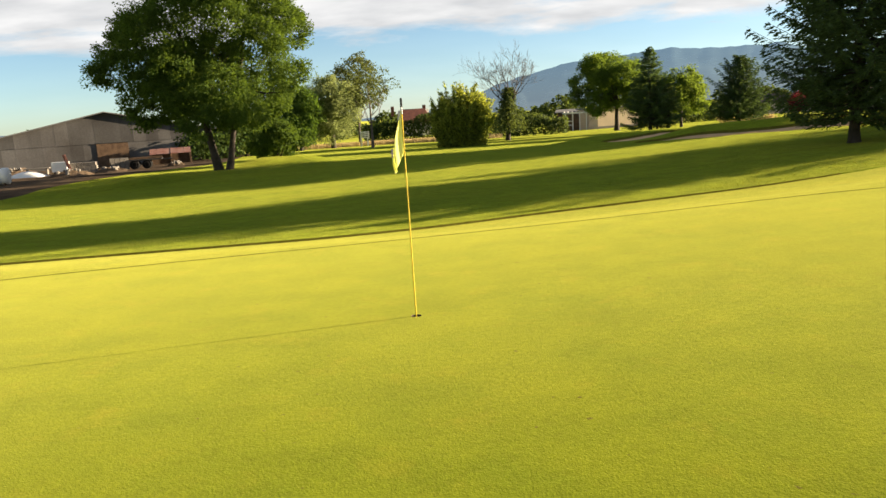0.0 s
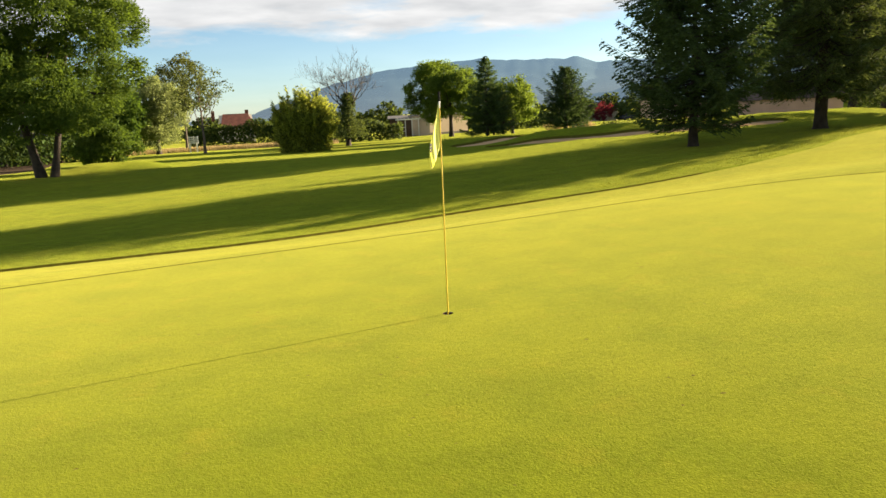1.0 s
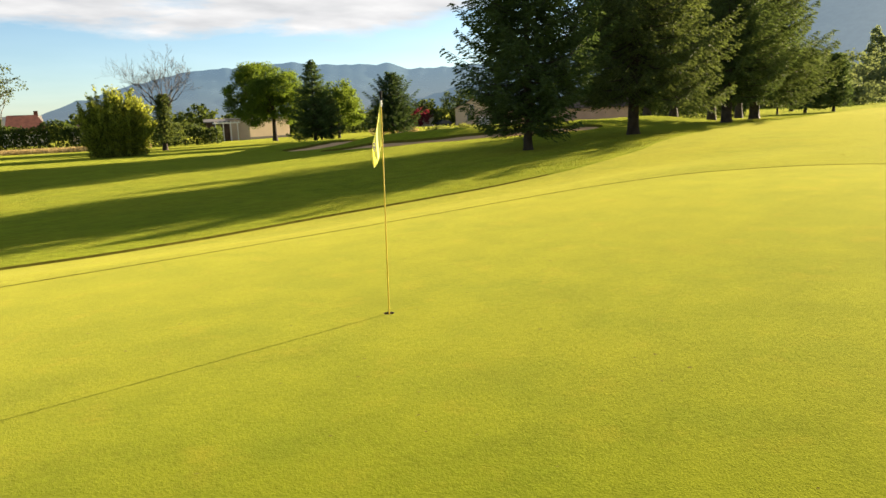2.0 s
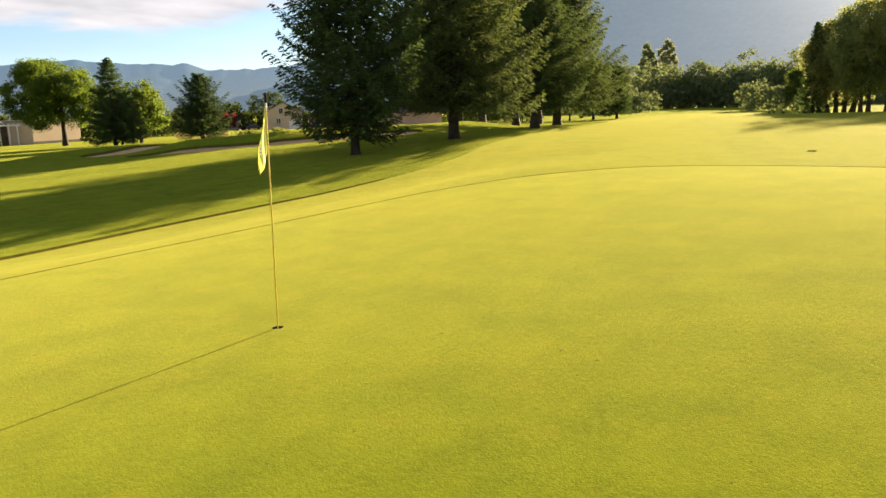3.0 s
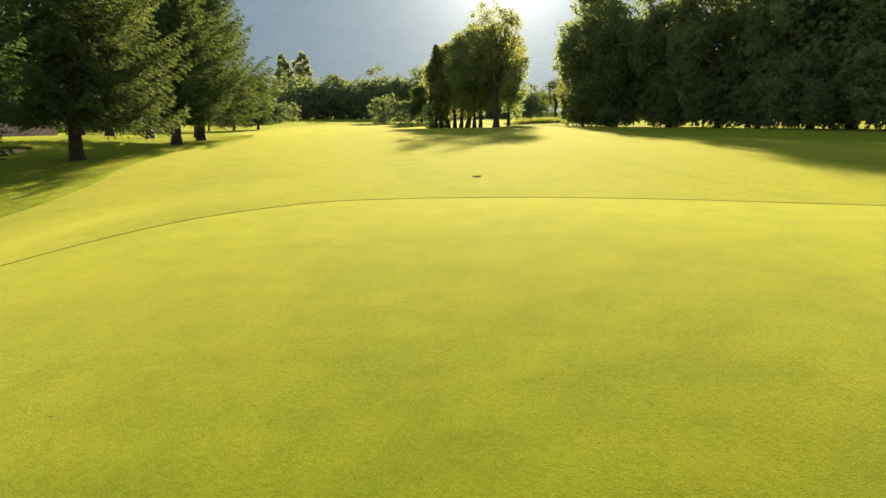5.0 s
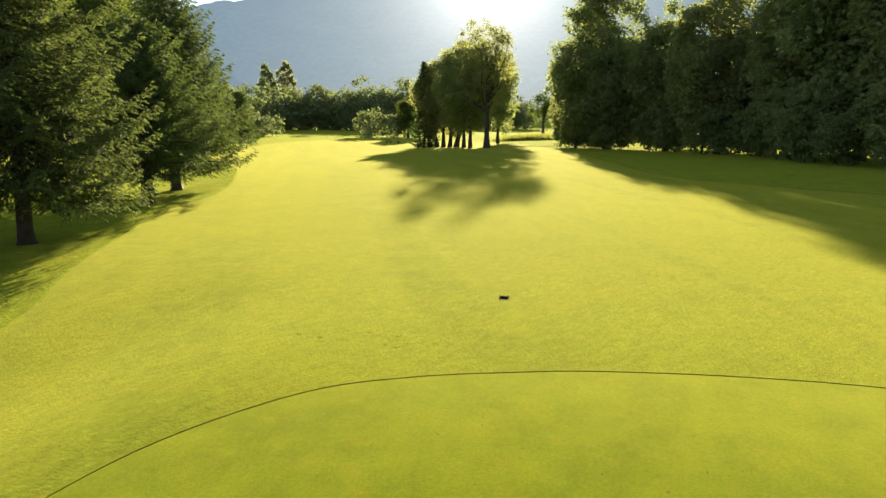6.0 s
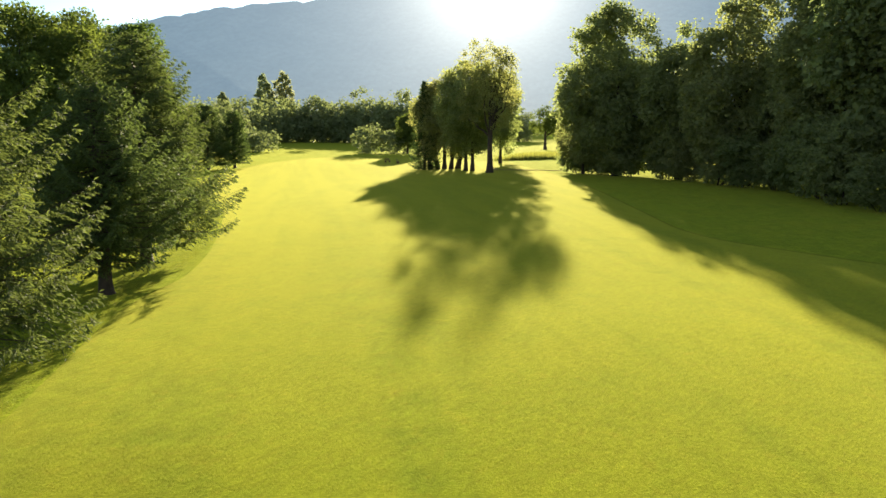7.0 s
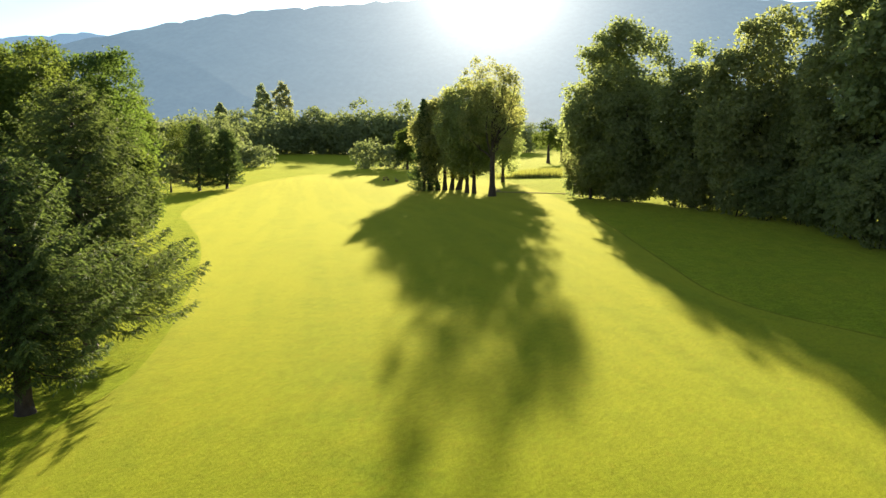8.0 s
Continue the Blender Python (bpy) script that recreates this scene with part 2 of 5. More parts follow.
OAK = leaf("oak_leaves", (0.060, 0.090, 0.021), (0.115, 0.160, 0.024), 0.42, 0.22)
WILLOW = leaf("willow_leaves", (0.12, 0.14, 0.055), (0.32, 0.36, 0.11), 0.48, 0.3)
SPARSE = leaf("thin_crown_leaves", (0.065, 0.078, 0.024), (0.15, 0.165, 0.03), 0.38)
BAMBOO = leaf("bamboo_leaves", (0.125, 0.170, 0.028), (0.32, 0.37, 0.042), 0.47, 0.6)
HEDGE = leaf("hedge_leaves", (0.04, 0.065, 0.015), (0.10, 0.14, 0.02), 0.3)
IVY = leaf("ivy_leaves", (0.045, 0.07, 0.02), (0.13, 0.17, 0.03), 0.35)
WOODS = leaf("wood_leaves", (0.125, 0.152, 0.066), (0.25, 0.30, 0.085), 0.46, 0.15)
CLUMP = leaf("clump_leaves", (0.12, 0.14, 0.06), (0.31, 0.35, 0.09), 0.48, 0.2)
POPLAR = leaf("poplar_leaves", (0.17, 0.20, 0.10), (0.29, 0.33, 0.12), 0.42, 0.10)
FAR_LEAF = leaf("far_wood_leaves", (0.125, 0.165, 0.075), (0.20, 0.26, 0.08), 0.32, 0.12)
COPPER = leaf("copper_leaves", (0.12, 0.02, 0.03), (0.25, 0.03, 0.04), 0.35)
REED = leaf("reed_blades", (0.12, 0.16, 0.04), (0.25, 0.28, 0.05), 0.4)
DRY = leaf("dry_grass_blades", (0.36, 0.29, 0.13), (0.42, 0.33, 0.13), 0.35, 0.35)
BLADES = leaf("grass_blades", (0.20, 0.225, 0.016), (0.24, 0.26, 0.018), 0.45, 0.2)
# both ranges emit painted haze; the near one adds a painted sun glow
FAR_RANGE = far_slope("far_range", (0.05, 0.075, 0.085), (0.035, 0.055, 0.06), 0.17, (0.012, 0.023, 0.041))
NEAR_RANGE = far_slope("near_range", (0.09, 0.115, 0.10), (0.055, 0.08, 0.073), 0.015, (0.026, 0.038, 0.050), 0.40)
POLE = material("yellow_fibreglass", (0.58, 0.42, 0.025), 0.65, vary=0.12, scale=4, grain=60, bump=0.05)
CLOTH = leaf("yellow_flag_nylon", (0.90, 0.88, 0.38), (0.94, 0.92, 0.42), 0.55, 0.0, 0.6)
PRINT = material("dark_print", (0.05, 0.05, 0.06), 0.7, vary=0.1)
BLACK = material("black_rubber", (0.02, 0.02, 0.02), 0.8, 0, 0.05, vary=0.2)
CUP = material("white_cup_liner", (0.62, 0.62, 0.58), 0.5, vary=0.1)
DARK_BOX = material("dark_concrete", (0.045, 0.04, 0.03), 1.0, 0, 0.0, vary=0.3)
CONCRETE = material("concrete", (0.18, 0.165, 0.145), 0.95, 0, 0.1, vary=0.3, scale=1.5, grain=25)
ZINC = material("weathered_zinc_sheet", (0.092, 0.090, 0.088), 0.8, 0.05, vary=0.5, scale=0.35, grain=14, bump=0.1, second=(0.048, 0.044, 0.041))
zn = ZINC.node_tree
tone_, each_, span_ = zn.nodes.new("ShaderNodeHueSaturation"), zn.nodes.new("ShaderNodeObjectInfo"), zn.nodes.new("ShaderNodeMapRange")
span_.inputs["To Min"].default_value, span_.inputs["To Max"].default_value = 0.7, 1.3
zn.links.new(each_.outputs["Random"], span_.inputs[0])
zn.links.new(span_.outputs[0], tone_.inputs["Value"])
zn.links.new(zn.nodes["Principled BSDF"].inputs["Base Color"].links[0].from_socket, tone_.inputs["Color"])
zn.links.new(tone_.outputs[0], zn.nodes["Principled BSDF"].inputs["Base Color"])
ROOF_GREY = material("fibre_cement_roof", (0.16, 0.155, 0.15), 0.85, vary=0.3, scale=0.8, grain=12)
OLD_WOOD = material("old_brown_boards", (0.12, 0.075, 0.045), 0.85, vary=0.5, scale=2, grain=18)
RUST = material("rusty_sheet", (0.145, 0.05, 0.034), 0.85, 0.1, vary=0.5, scale=1.4, grain=12, second=(0.19, 0.11, 0.09))
STEEL = material("dark_steel", (0.05, 0.05, 0.05), 0.6, 0.4, vary=0.3)
WHITE = material("white_paint", (0.72, 0.71, 0.68), 0.6, vary=0.12, scale=2)
TILE = material("red_roof_tiles", (0.155, 0.058, 0.04), 0.8, vary=0.35, scale=1.2, grain=8)
BROWN_TILE = material("brown_roof_tiles", (0.13, 0.09, 0.075), 0.8, vary=0.35, scale=1.2, grain=8)
RENDER_BEIGE = material("beige_wall_render", (0.56, 0.44, 0.31), 0.9, vary=0.15, scale=0.6, grain=14)
RENDER_PINK = material("pink_wall_render", (0.50, 0.33, 0.24), 0.9, vary=0.15, scale=0.6, grain=14)
RENDER_CREAM = material("cream_wall_render", (0.62, 0.56, 0.45), 0.9, vary=0.15, scale=0.6, grain=14)
GLASS = material("window_glass", (0.03, 0.035, 0.045), 0.08, 0, 0.6, vary=0.1, bump=0)
CAR_PAINT = material("dark_car_paint", (0.03, 0.033, 0.045), 0.25, 0.3, 0.5, vary=0.1, bump=0)
GRAVEL = material("gravel_path", (0.20, 0.185, 0.085), 1.0, 0, 0.0, vary=0.4, scale=1.5, grain=30)


# ---------------------------------------------------------------- mesh helpers
def mesh_of(name, verts, faces, mats, smooth=False, index=None):
    me = bpy.data.meshes.new(name)
    verts = np.asarray(verts, np.float32).reshape(-1, 3)
    if isinstance(faces, np.ndarray):
        k = faces.shape[1]
        me.vertices.add(len(verts))
        me.vertices.foreach_set("co", verts.ravel())
        me.loops.add(faces.size)
        me.loops.foreach_set("vertex_index", faces.astype(np.int32).ravel())
        me.polygons.add(len(faces))
        me.polygons.foreach_set("loop_start", np.arange(0, faces.size, k, dtype=np.int32))
    else:
        me.from_pydata(verts.tolist(), [], faces)
    for m in mats if isinstance(mats, (list, tuple)) else [mats]:
        me.materials.append(m)
    if index is not None:
        me.polygons.foreach_set("material_index", np.asarray(index, np.int32))
    me.polygons.foreach_set("use_smooth", np.full(len(me.polygons), bool(smooth)))
    me.update(calc_edges=True)
    me.validate()
    return me


def place(name, me, parent=None, label="", at=None):
    ob = new(name, me)
    if parent:
        ob.parent = parent
    if at is not None:
        ob.matrix_basis = at
    if label:
        ob["label"] = label
    return ob


def part(name, bm, mat, parent, label="", smooth=False):
    me = bpy.data.meshes.new(name)
    bm.normal_update()
    bm.to_mesh(me)
    bm.free()
    me.materials.append(mat)
    for p in me.polygons:
        p.use_smooth = smooth
    return place(name, me, parent, label)


def root(name, x, y, z, label, category, group="", turn=0.0, kind=""):
    ob = new(name)
    ob.empty_display_size = 0.3
    ob.matrix_basis = pose(x, y, z, 0, 0, turn)
    return tagged(ob, label, category, group, kind)


def box(bm, x0, x1, y0, y1, z0, z1, bevel=0.0):
    made = bmesh.ops.create_cube(bm, size=1, matrix=Matrix.Translation(((x0 + x1) / 2, (y0 + y1) / 2, (z0 + z1) / 2)) @ Matrix.Diagonal((x1 - x0, y1 - y0, z1 - z0, 1)))
    if bevel:
        es = list({e for v in made["verts"] for e in v.link_edges})
        bmesh.ops.bevel(bm, geom=es, offset=bevel, segments=2, affect="EDGES", profile=0.6)
    return bm


def box_part(name, mat, parent, dims, bevel=0.0, label=""):
    return part(name, box(bmesh.new(), *dims, bevel), mat, parent, label)


def tube(points, radii, sides=8):
    """A tapered tube along points: vertices and quads."""
    pts = [Vector(p) for p in points]
    verts, faces = [], []
    up = Vector((0.31, 0.95, 0.05))
    for i, p in enumerate(pts):
        d = (pts[min(i + 1, len(pts) - 1)] - pts[max(i - 1, 0)]).normalized()
        a = d.cross(up)
        a = a.normalized() if a.length > 1e-3 else d.orthogonal().normalized()
        b = d.cross(a)
        for k in range(sides):
            t = 2 * math.pi * k / sides
            verts.append(p + (a * math.cos(t) + b * math.sin(t)) * radii[i])
    for i in range(len(pts) - 1):
        for k in range(sides):
            k2 = (k + 1) % sides
            faces.append((i * sides + k, i * sides + k2, (i + 1) * sides + k2, (i + 1) * sides + k))
    verts.append(pts[-1])
    top = len(verts) - 1
    faces += [((len(pts) - 1) * sides + k, (len(pts) - 1) * sides + (k + 1) % sides, top) for k in range(sides)]
    return [tuple(v) for v in verts], faces


def merge(pieces):
    verts, faces = [], []
    for v, f in pieces:
        o = len(verts)
        verts += v
        faces += [tuple(i + o for i in q) for q in f]
    return verts, faces


def unit(a):
    return a / np.maximum(np.linalg.norm(a, axis=-1, keepdims=True), 1e-6)


def leaves(P, D, size, wide, rng, fold=0.18, face=None):
    """One folded leaf at each point P, along the way D, turned roughly to face the given way: vertices and quads."""
    n = len(P)
    D = unit(D)
    side = unit(np.cross(D, rng.normal(size=(n, 3)) if face is None else face + rng.normal(size=(n, 3)) * 0.38))
    up = np.cross(side, D)
    s = (size * rng.uniform(0.6, 1.3, (n, 1)))
    w = s * wide * rng.uniform(0.8, 1.2, (n, 1))
    base, tip = P - D * s * 0.5, P + D * s * 0.5
    mid = P + D * s * 0.05
    V = np.stack([base, mid + side * w * 0.5 + up * s * fold, tip, mid - side * w * 0.5 + up * s * fold], 1).reshape(-1, 3)
    return V, np.arange(4 * n).reshape(n, 4)


def crown_cloud(rng, centre, radii, clumps, each, clump_size, lump=0.35, low=-0.75, hollow=0.45, lobes=0, tight=1.0):
    """Leaf places and ways: a crown of rounded lobes with gaps between them, each lobe set with clumps of leaves."""
    radii = np.asarray(radii, float)
    n_l = lobes or max(9, int(round(clumps ** 0.65)))
    clumps, each = int(clumps * 1.9), max(8, int(each / 1.9))
    k = np.arange(2 * n_l) + rng.uniform(0.2, 0.8)
    up = 1 - k / n_l
    turn = k * 2.39996 + rng.uniform(0, 6.28)
    flat_r = np.sqrt(np.maximum(0, 1 - up ** 2))
    ways = unit(np.stack([flat_r * np.cos(turn), flat_r * np.sin(turn), up], 1) + rng.normal(size=(2 * n_l, 3)) * 0.16)
    ways = ways[ways[:, 2] > low]
    ways = ways[rng.permutation(len(ways))[:max(6, int(n_l * 1.15))]]
    ph = rng.uniform(0, 6.28, 6)
    bulge = 1 + lump * (np.sin(3 * np.arctan2(ways[:, 1], ways[:, 0]) + ph[0]) * 0.4 + np.sin(4 * ways[:, 2] + ph[1]) * 0.3
                        + np.sin(5 * ways[:, 0] + ph[2]) * np.cos(4 * ways[:, 1] + ph[3]) * 0.6)
    bulge = np.clip(bulge, 0.80, 1.10)
    share = 2.1 * tight / math.sqrt(len(ways)) * rng.uniform(0.8, 1.22, len(ways))
    lobe_r = share[:, None] * (0.5 * radii + 0.5 * radii.min())
    deep = rng.uniform(1 - 0.45 * (1 - hollow), 1.0, len(ways)) * bulge
    lobe_c = np.asarray(centre) + ways * np.maximum(radii - 0.85 * lobe_r, radii * 0.25) * deep[:, None]
    pick = rng.choice(len(ways), clumps, p=share ** 2 / (share ** 2).sum())
    v = unit(rng.normal(size=(clumps, 3)) + ways[pick] * 0.85 + np.array([0, 0, 0.3]))
    C = lobe_c[pick] + v * lobe_r[pick] * rng.uniform(0.68, 1.04, (clumps, 1))
    inner = rng.uniform(0, 1, clumps) < 0.2 * tight ** 4
    C[inner] = np.asarray(centre) + unit(rng.normal(size=(inner.sum(), 3))) * radii * rng.uniform(0.15, 0.72, (inner.sum(), 1))
    d = unit(v * 0.75 + ways[pick] * 0.45)
    size = clump_size * rng.uniform(0.35, 0.85, (clumps, 1))
    idx = np.repeat(np.arange(clumps), each)
    off = np.clip(rng.normal(size=(len(idx), 3)), -1.5, 1.5) * np.array([0.52, 0.52, 0.38])
    P = C[idx] + off * size[idx]
    D = off + d[idx] * 0.5 + rng.normal(size=(len(idx), 3)) * 0.6 + np.array([0, 0, -0.35])
    face = unit(off / np.array([0.5, 0.5, 0.36]) * 0.45 + d[idx] * 0.75 + np.array([0, 0, 0.5]))
    return P, D, C, face


def bent(a, b, sag, n=5, rng=None):
    a, b = Vector(a), Vector(b)
    pts = []
    for i in range(n + 1):
        t = i / n
        p = a.lerp(b, t)
        p.z += sag * math.sin(math.pi * t)
        if rng is not None and 0 < i < n:
            p += Vector(rng.normal(size=3)) * (b - a).length * 0.03
        pts.append(p)
    return pts


def trunk_tube(height, r, lean, rng, flare=1.4, sides=10, top=0.35):
    pts, rad = [], []
    for i in range(9):
        t = i / 8
        pts.append((lean[0] * t + rng.normal() * 0.04 * height * 0.15 * t, lean[1] * t + rng.normal() * 0.04 * height * 0.15 * t, height * t - 0.12 * (i == 0)))
        rad.append(r * ((1 - t) + top * t) * (1 + (flare - 1) * math.exp(-t * height / 0.35)))
    return tube(pts, rad, sides), pts


def broadleaf(name, x, y, z, label, category, seed, height, spread, trunk_r, mat, n_clumps=130, each=70, clump=1.0, size=0.22, wide=0.62,
              bole=0.25, bark=BARK, lean=(0, 0), trunks=1, limbs=7, squash=1.0, lump=0.35, low=-0.7, group="", offset=(0, 0), hollow=0.45, turn=0.0, lobes=0, tight=1.0):
    """A broad-leaved tree: trunks with root flare, bent limbs with boughs, and a crown of separate leaves."""
    rng = np.random.default_rng(seed)
    tree = root(name, x, y, z, label, category, group, turn)
    half = height * (1 - bole) / 2
    centre = np.array([lean[0] + offset[0], lean[1] + offset[1], height * bole + half])
    P, D, C, face = crown_cloud(rng, centre, (spread, spread * squash, half), n_clumps, each, clump, lump, low, hollow, lobes, tight)
    V, F = leaves(P, D, size, wide, rng, face=face)
    place("crown", mesh_of("crown", V, F, mat), tree)
    for k in range(trunks):
        lx, ly = (lean[0], lean[1]) if trunks == 1 else (lean[0] + (k - (trunks - 1) / 2) * spread * 1.1 / trunks, lean[1] + rng.uniform(-0.3, 0.3) * spread * 0.4)
        (v, f), pts = trunk_tube(height * 0.72, trunk_r * (1 if k == 0 else 0.8), (lx, ly), rng)
        dx = 0 if trunks == 1 else (k - (trunks - 1) / 2) * trunk_r * 2.6
        v = [(a + dx, b, c) for a, b, c in v]
        place("trunk", mesh_of("trunk", v, f, bark, True), tree)
        for j in range(limbs // trunks):
            s = pts[3 + (j % 4)]
            e = C[rng.integers(len(C))]
            main = bent((s[0] + dx, s[1], s[2]), e, -0.05 * height * rng.uniform(-0.5, 1), 5, rng)
            r0 = trunk_r * rng.uniform(0.28, 0.45)
            pieces = [tube(main, [r0 * (1 - 0.85 * i / 5) for i in range(6)], 6)]
            for q in range(3):
                e2 = C[np.argmin(((C - np.array(main[2 + q])) ** 2).sum(1) + rng.uniform(0, (spread * 0.7) ** 2, len(C)))]
                b2 = bent(main[2 + q], e2, 0.1, 3, rng)
                pieces.append(tube(b2, [r0 * 0.42 * (1 - 0.8 * i / 3) for i in range(4)], 5))
            v2, f2 = merge(pieces)
            place("limb", mesh_of("limb", v2, f2, bark, True), tree)
    return tree


def spruce(name, x, y, z, label, seed, height, spread, trunk_r, mat=SPRUCE, bare=1.2, step=0.34, twig=0.42, group="", droop=0.25, dens=1.0, full=0.75, turn=0.0, category="spruce tree", skirt=0.55, lift=0.5, tier=0.14, comb=0.3):
    """A spruce: a straight trunk and whorls of boughs; each bough carries side branchlets set with short needle shoots."""
    rng = np.random.default_rng(seed)
    tree = root(name, x, y, z, label, category, group, turn)
    v, f = tube([(0, 0, -0.12), (0, 0, 0.12), (0.0, 0.02, 0.5), (0.03, 0, bare + 0.4), (0, 0.03, height * 0.6), (0, 0, height)],
                [trunk_r * 1.6, trunk_r * 1.18, trunk_r * 1.02, trunk_r * 0.9, trunk_r * 0.45, 0.012], 12)
    place("trunk", mesh_of("trunk", v, f, BARK, True), tree)
    Ps, Ds, wood = [], [], []
    up = np.array([0, 0, 1.0])
    zz = bare
    sector = rng.uniform(0.86, 1.1, 11)
    while zz < height - 0.12:
        t = (zz - bare) / (height - bare)
        reach = spread * (1 - t ** 1.25) ** full * (skirt + (1 - skirt) * min(1, t / 0.32)) + 0.1
        ring = rng.uniform(1 - tier, 1 + tier * 0.6)
        count = int(rng.integers(6, 9))
        a0 = rng.uniform(0, 6.283)
        for k in range(count):
            a = a0 + 6.283 * (k + rng.uniform(-0.3, 0.3)) / count
            L = reach * min(1.12, ring * rng.uniform(0.62, 1.16) * sector[int(a * 1.75) % 11])
            dirn = np.array([math.cos(a), math.sin(a), 0])
            sidew = np.cross(dirn, up)
            h0 = zz + rng.uniform(-0.14, 0.14)
            rise = lift * (t + 0.04) * L

            def along(s):
                return dirn * s * L + up * (h0 + rise * s - droop * L * 0.5 * np.sin(s * 2.3) + (0.04 + 0.16 * lift) * L * s ** 3)

            wood.append(tube([tuple(along(s)) for s in (0.0, 0.33, 0.66, 0.97)], [0.012 + 0.009 * L, 0.008 + 0.006 * L, 0.012, 0.005], 4))
            n = max(4, int(L / 0.17 * dens))
            s = np.repeat(np.linspace(0.14, 0.99, n), 2)[:, None]
            sg = np.tile([-1.0, 1.0], n)[:, None]
            base = along(s)
            l2 = np.minimum(0.36 * L * (1.02 - s) ** 0.8 + 0.14, 1.2) * rng.uniform(0.6, 1.25, s.shape)
            way = unit(dirn * rng.uniform(0.55, 0.95, s.shape) + sidew * sg * 0.8 + up * (rng.uniform(-0.35, 0.1, s.shape) + 0.25 * rise / L))
            m = max(4, int((6 + 7 * min(1.0, L / 2.5)) * (0.6 + 0.4 * dens)))
            for q in (np.arange(m) + 0.6) / m:
                p = base + way * l2 * q - up * 0.22 * l2 * q * q
                fork = rng.uniform(-0.75, 0.75, s.shape)
                go = unit(way + np.cross(way, up) * fork - up * (comb * rng.uniform(-0.3, 3.2, s.shape)))
                ln = twig * 0.4 * rng.uniform(0.7, 1.3, s.shape)
                Ps.append(p + go * ln * 0.4 + rng.normal(size=p.shape) * 0.02)
                Ds.append(go * ln)
            tip = along(np.linspace(0.5, 1.02, 8)[:, None])
            Ps.append(tip)
            Ds.append((unit(along(1.0) - along(0.85)) + rng.normal(size=(8, 3)) * 0.3) * twig * 0.42)
        zz += step * rng.uniform(0.8, 1.2) * (1 - 0.35 * t)
    for q in np.arange(height - 1.1, height + 0.05, 0.09):
        a = rng.uniform(0, 6.28)
        Ps.append(np.array([[0, 0, q]]))
        Ds.append(np.array([[math.cos(a) * 0.2, math.sin(a) * 0.2, 0.16]]) * (0.4 + height - q))
    P, D = np.concatenate(Ps), np.concatenate(Ds)
    ln = np.linalg.norm(D, axis=1, keepdims=True)
    V, F = leaves(P, D, ln, 0.30, rng, 0.10)
    place("crown", mesh_of("needles", V, F, mat), tree)
    v, f = merge(wood)
    tagged(place("branchwork", mesh_of("branchwork", v, f, BARK), tree), kind="stuff")
    return tree


def shrub(name, x, y, z, label, category, seed, radii, mat, n=60, each=50, clump=0.5, size=0.14, group="", wide=0.6, stems=5, up=0.0):
    rng = np.random.default_rng(seed)
    ob = root(name, x, y, z, label, category, group)
    P, D, C, face = crown_cloud(rng, (0, 0, radii[2] * 0.5), (radii[0], radii[1], radii[2] * 0.52), n, each, clump, 0.3, -0.98, 0.3)
    P[:, 2] = np.abs(P[:, 2])
    D = D + np.array([0, 0, up])
    V, F = leaves(P, D, size, wide, rng, face=face if up == 0 else None)
    place("foliage", mesh_of("foliage", V, F, mat), ob)
    for k in range(stems):
        e = C[rng.integers(len(C))]
        v, f = tube(bent((e[0] * 0.15, e[1] * 0.15, -0.05), e, 0.1, 3, rng), [0.05, 0.04, 0.03, 0.012], 5)
        place("stem", mesh_of("stem", v, f, BARK), ob)
    return ob


# ---------------------------------------------------------------- ground
def smooth(a, b, v):
    u = np.clip((np.asarray(v, float) - a) / (b - a), 0, 1)
    return u * u * (3 - 2 * u)


def off_line(x, y, line):
    """Distance from a broken line."""
    best = np.full(np.shape(x), 1e9)
    for (a, b), (c, d) in zip(line, line[1:]):
        t = np.clip(((x - a) * (c - a) + (y - b) * (d - b)) / ((c - a) ** 2 + (d - b) ** 2), 0, 1)
        best = np.minimum(best, np.hypot(x - a - t * (c - a), y - b - t * (d - b)))
    return best


def land(x, y):
    """Height of the land: a gently raised green, a bank and a shallow swale behind it, bunker mounds, and fields that fall away."""
    x, y = np.asarray(x, float), np.asarray(y, float)
    rise = (0.45 * smooth(-1.2, 14, x) + 0.15 * smooth(18, 36, x)) * (1 - smooth(30, 62, y))
    lip = np.clip(11.9 + 0.16 * x, 9.5, 13.4)
    bank = -0.52 * smooth(0, 4.5, y - lip) * (1 - smooth(7, 22, x) * (1 - 0.6 * smooth(30, 60, y)))
    fall = -0.016 * 3.0 * np.logaddexp(0, (np.minimum(y, 260) - 58) / 3.0) * (1 - smooth(100, 160, x)) - 0.95 * smooth(60, 138, x)
    mound = 0.62 * np.exp(-(off_line(x, y, ((14.5, 43.2), (17, 41.8), (20.5, 38.6), (25, 37.0), (34, 40))) / 2.4) ** 2)
    mound = mound + 0.40 * np.exp(-(off_line(x, y, ((9, 49.6), (13.5, 53.4), (17.5, 56.5))) / 2.0) ** 2)
    mound = mound + 0.50 * np.exp(-(off_line(x, y, ((-13.2, 48.0), (-10.0, 48.6))) / 1.15) ** 2) + 0.32 * np.exp(-(off_line(x, y, ((-18.2, 39.0), (-16.4, 41.3))) / 1.1) ** 2)
    swale = -0.42 * smooth(14, 25, y) * (1 - smooth(35, 45, y)) * (1 - smooth(-13, 2, x))
    return rise + bank + fall + mound + swale


def ground_z(x, y):
    return float(land(x, y))


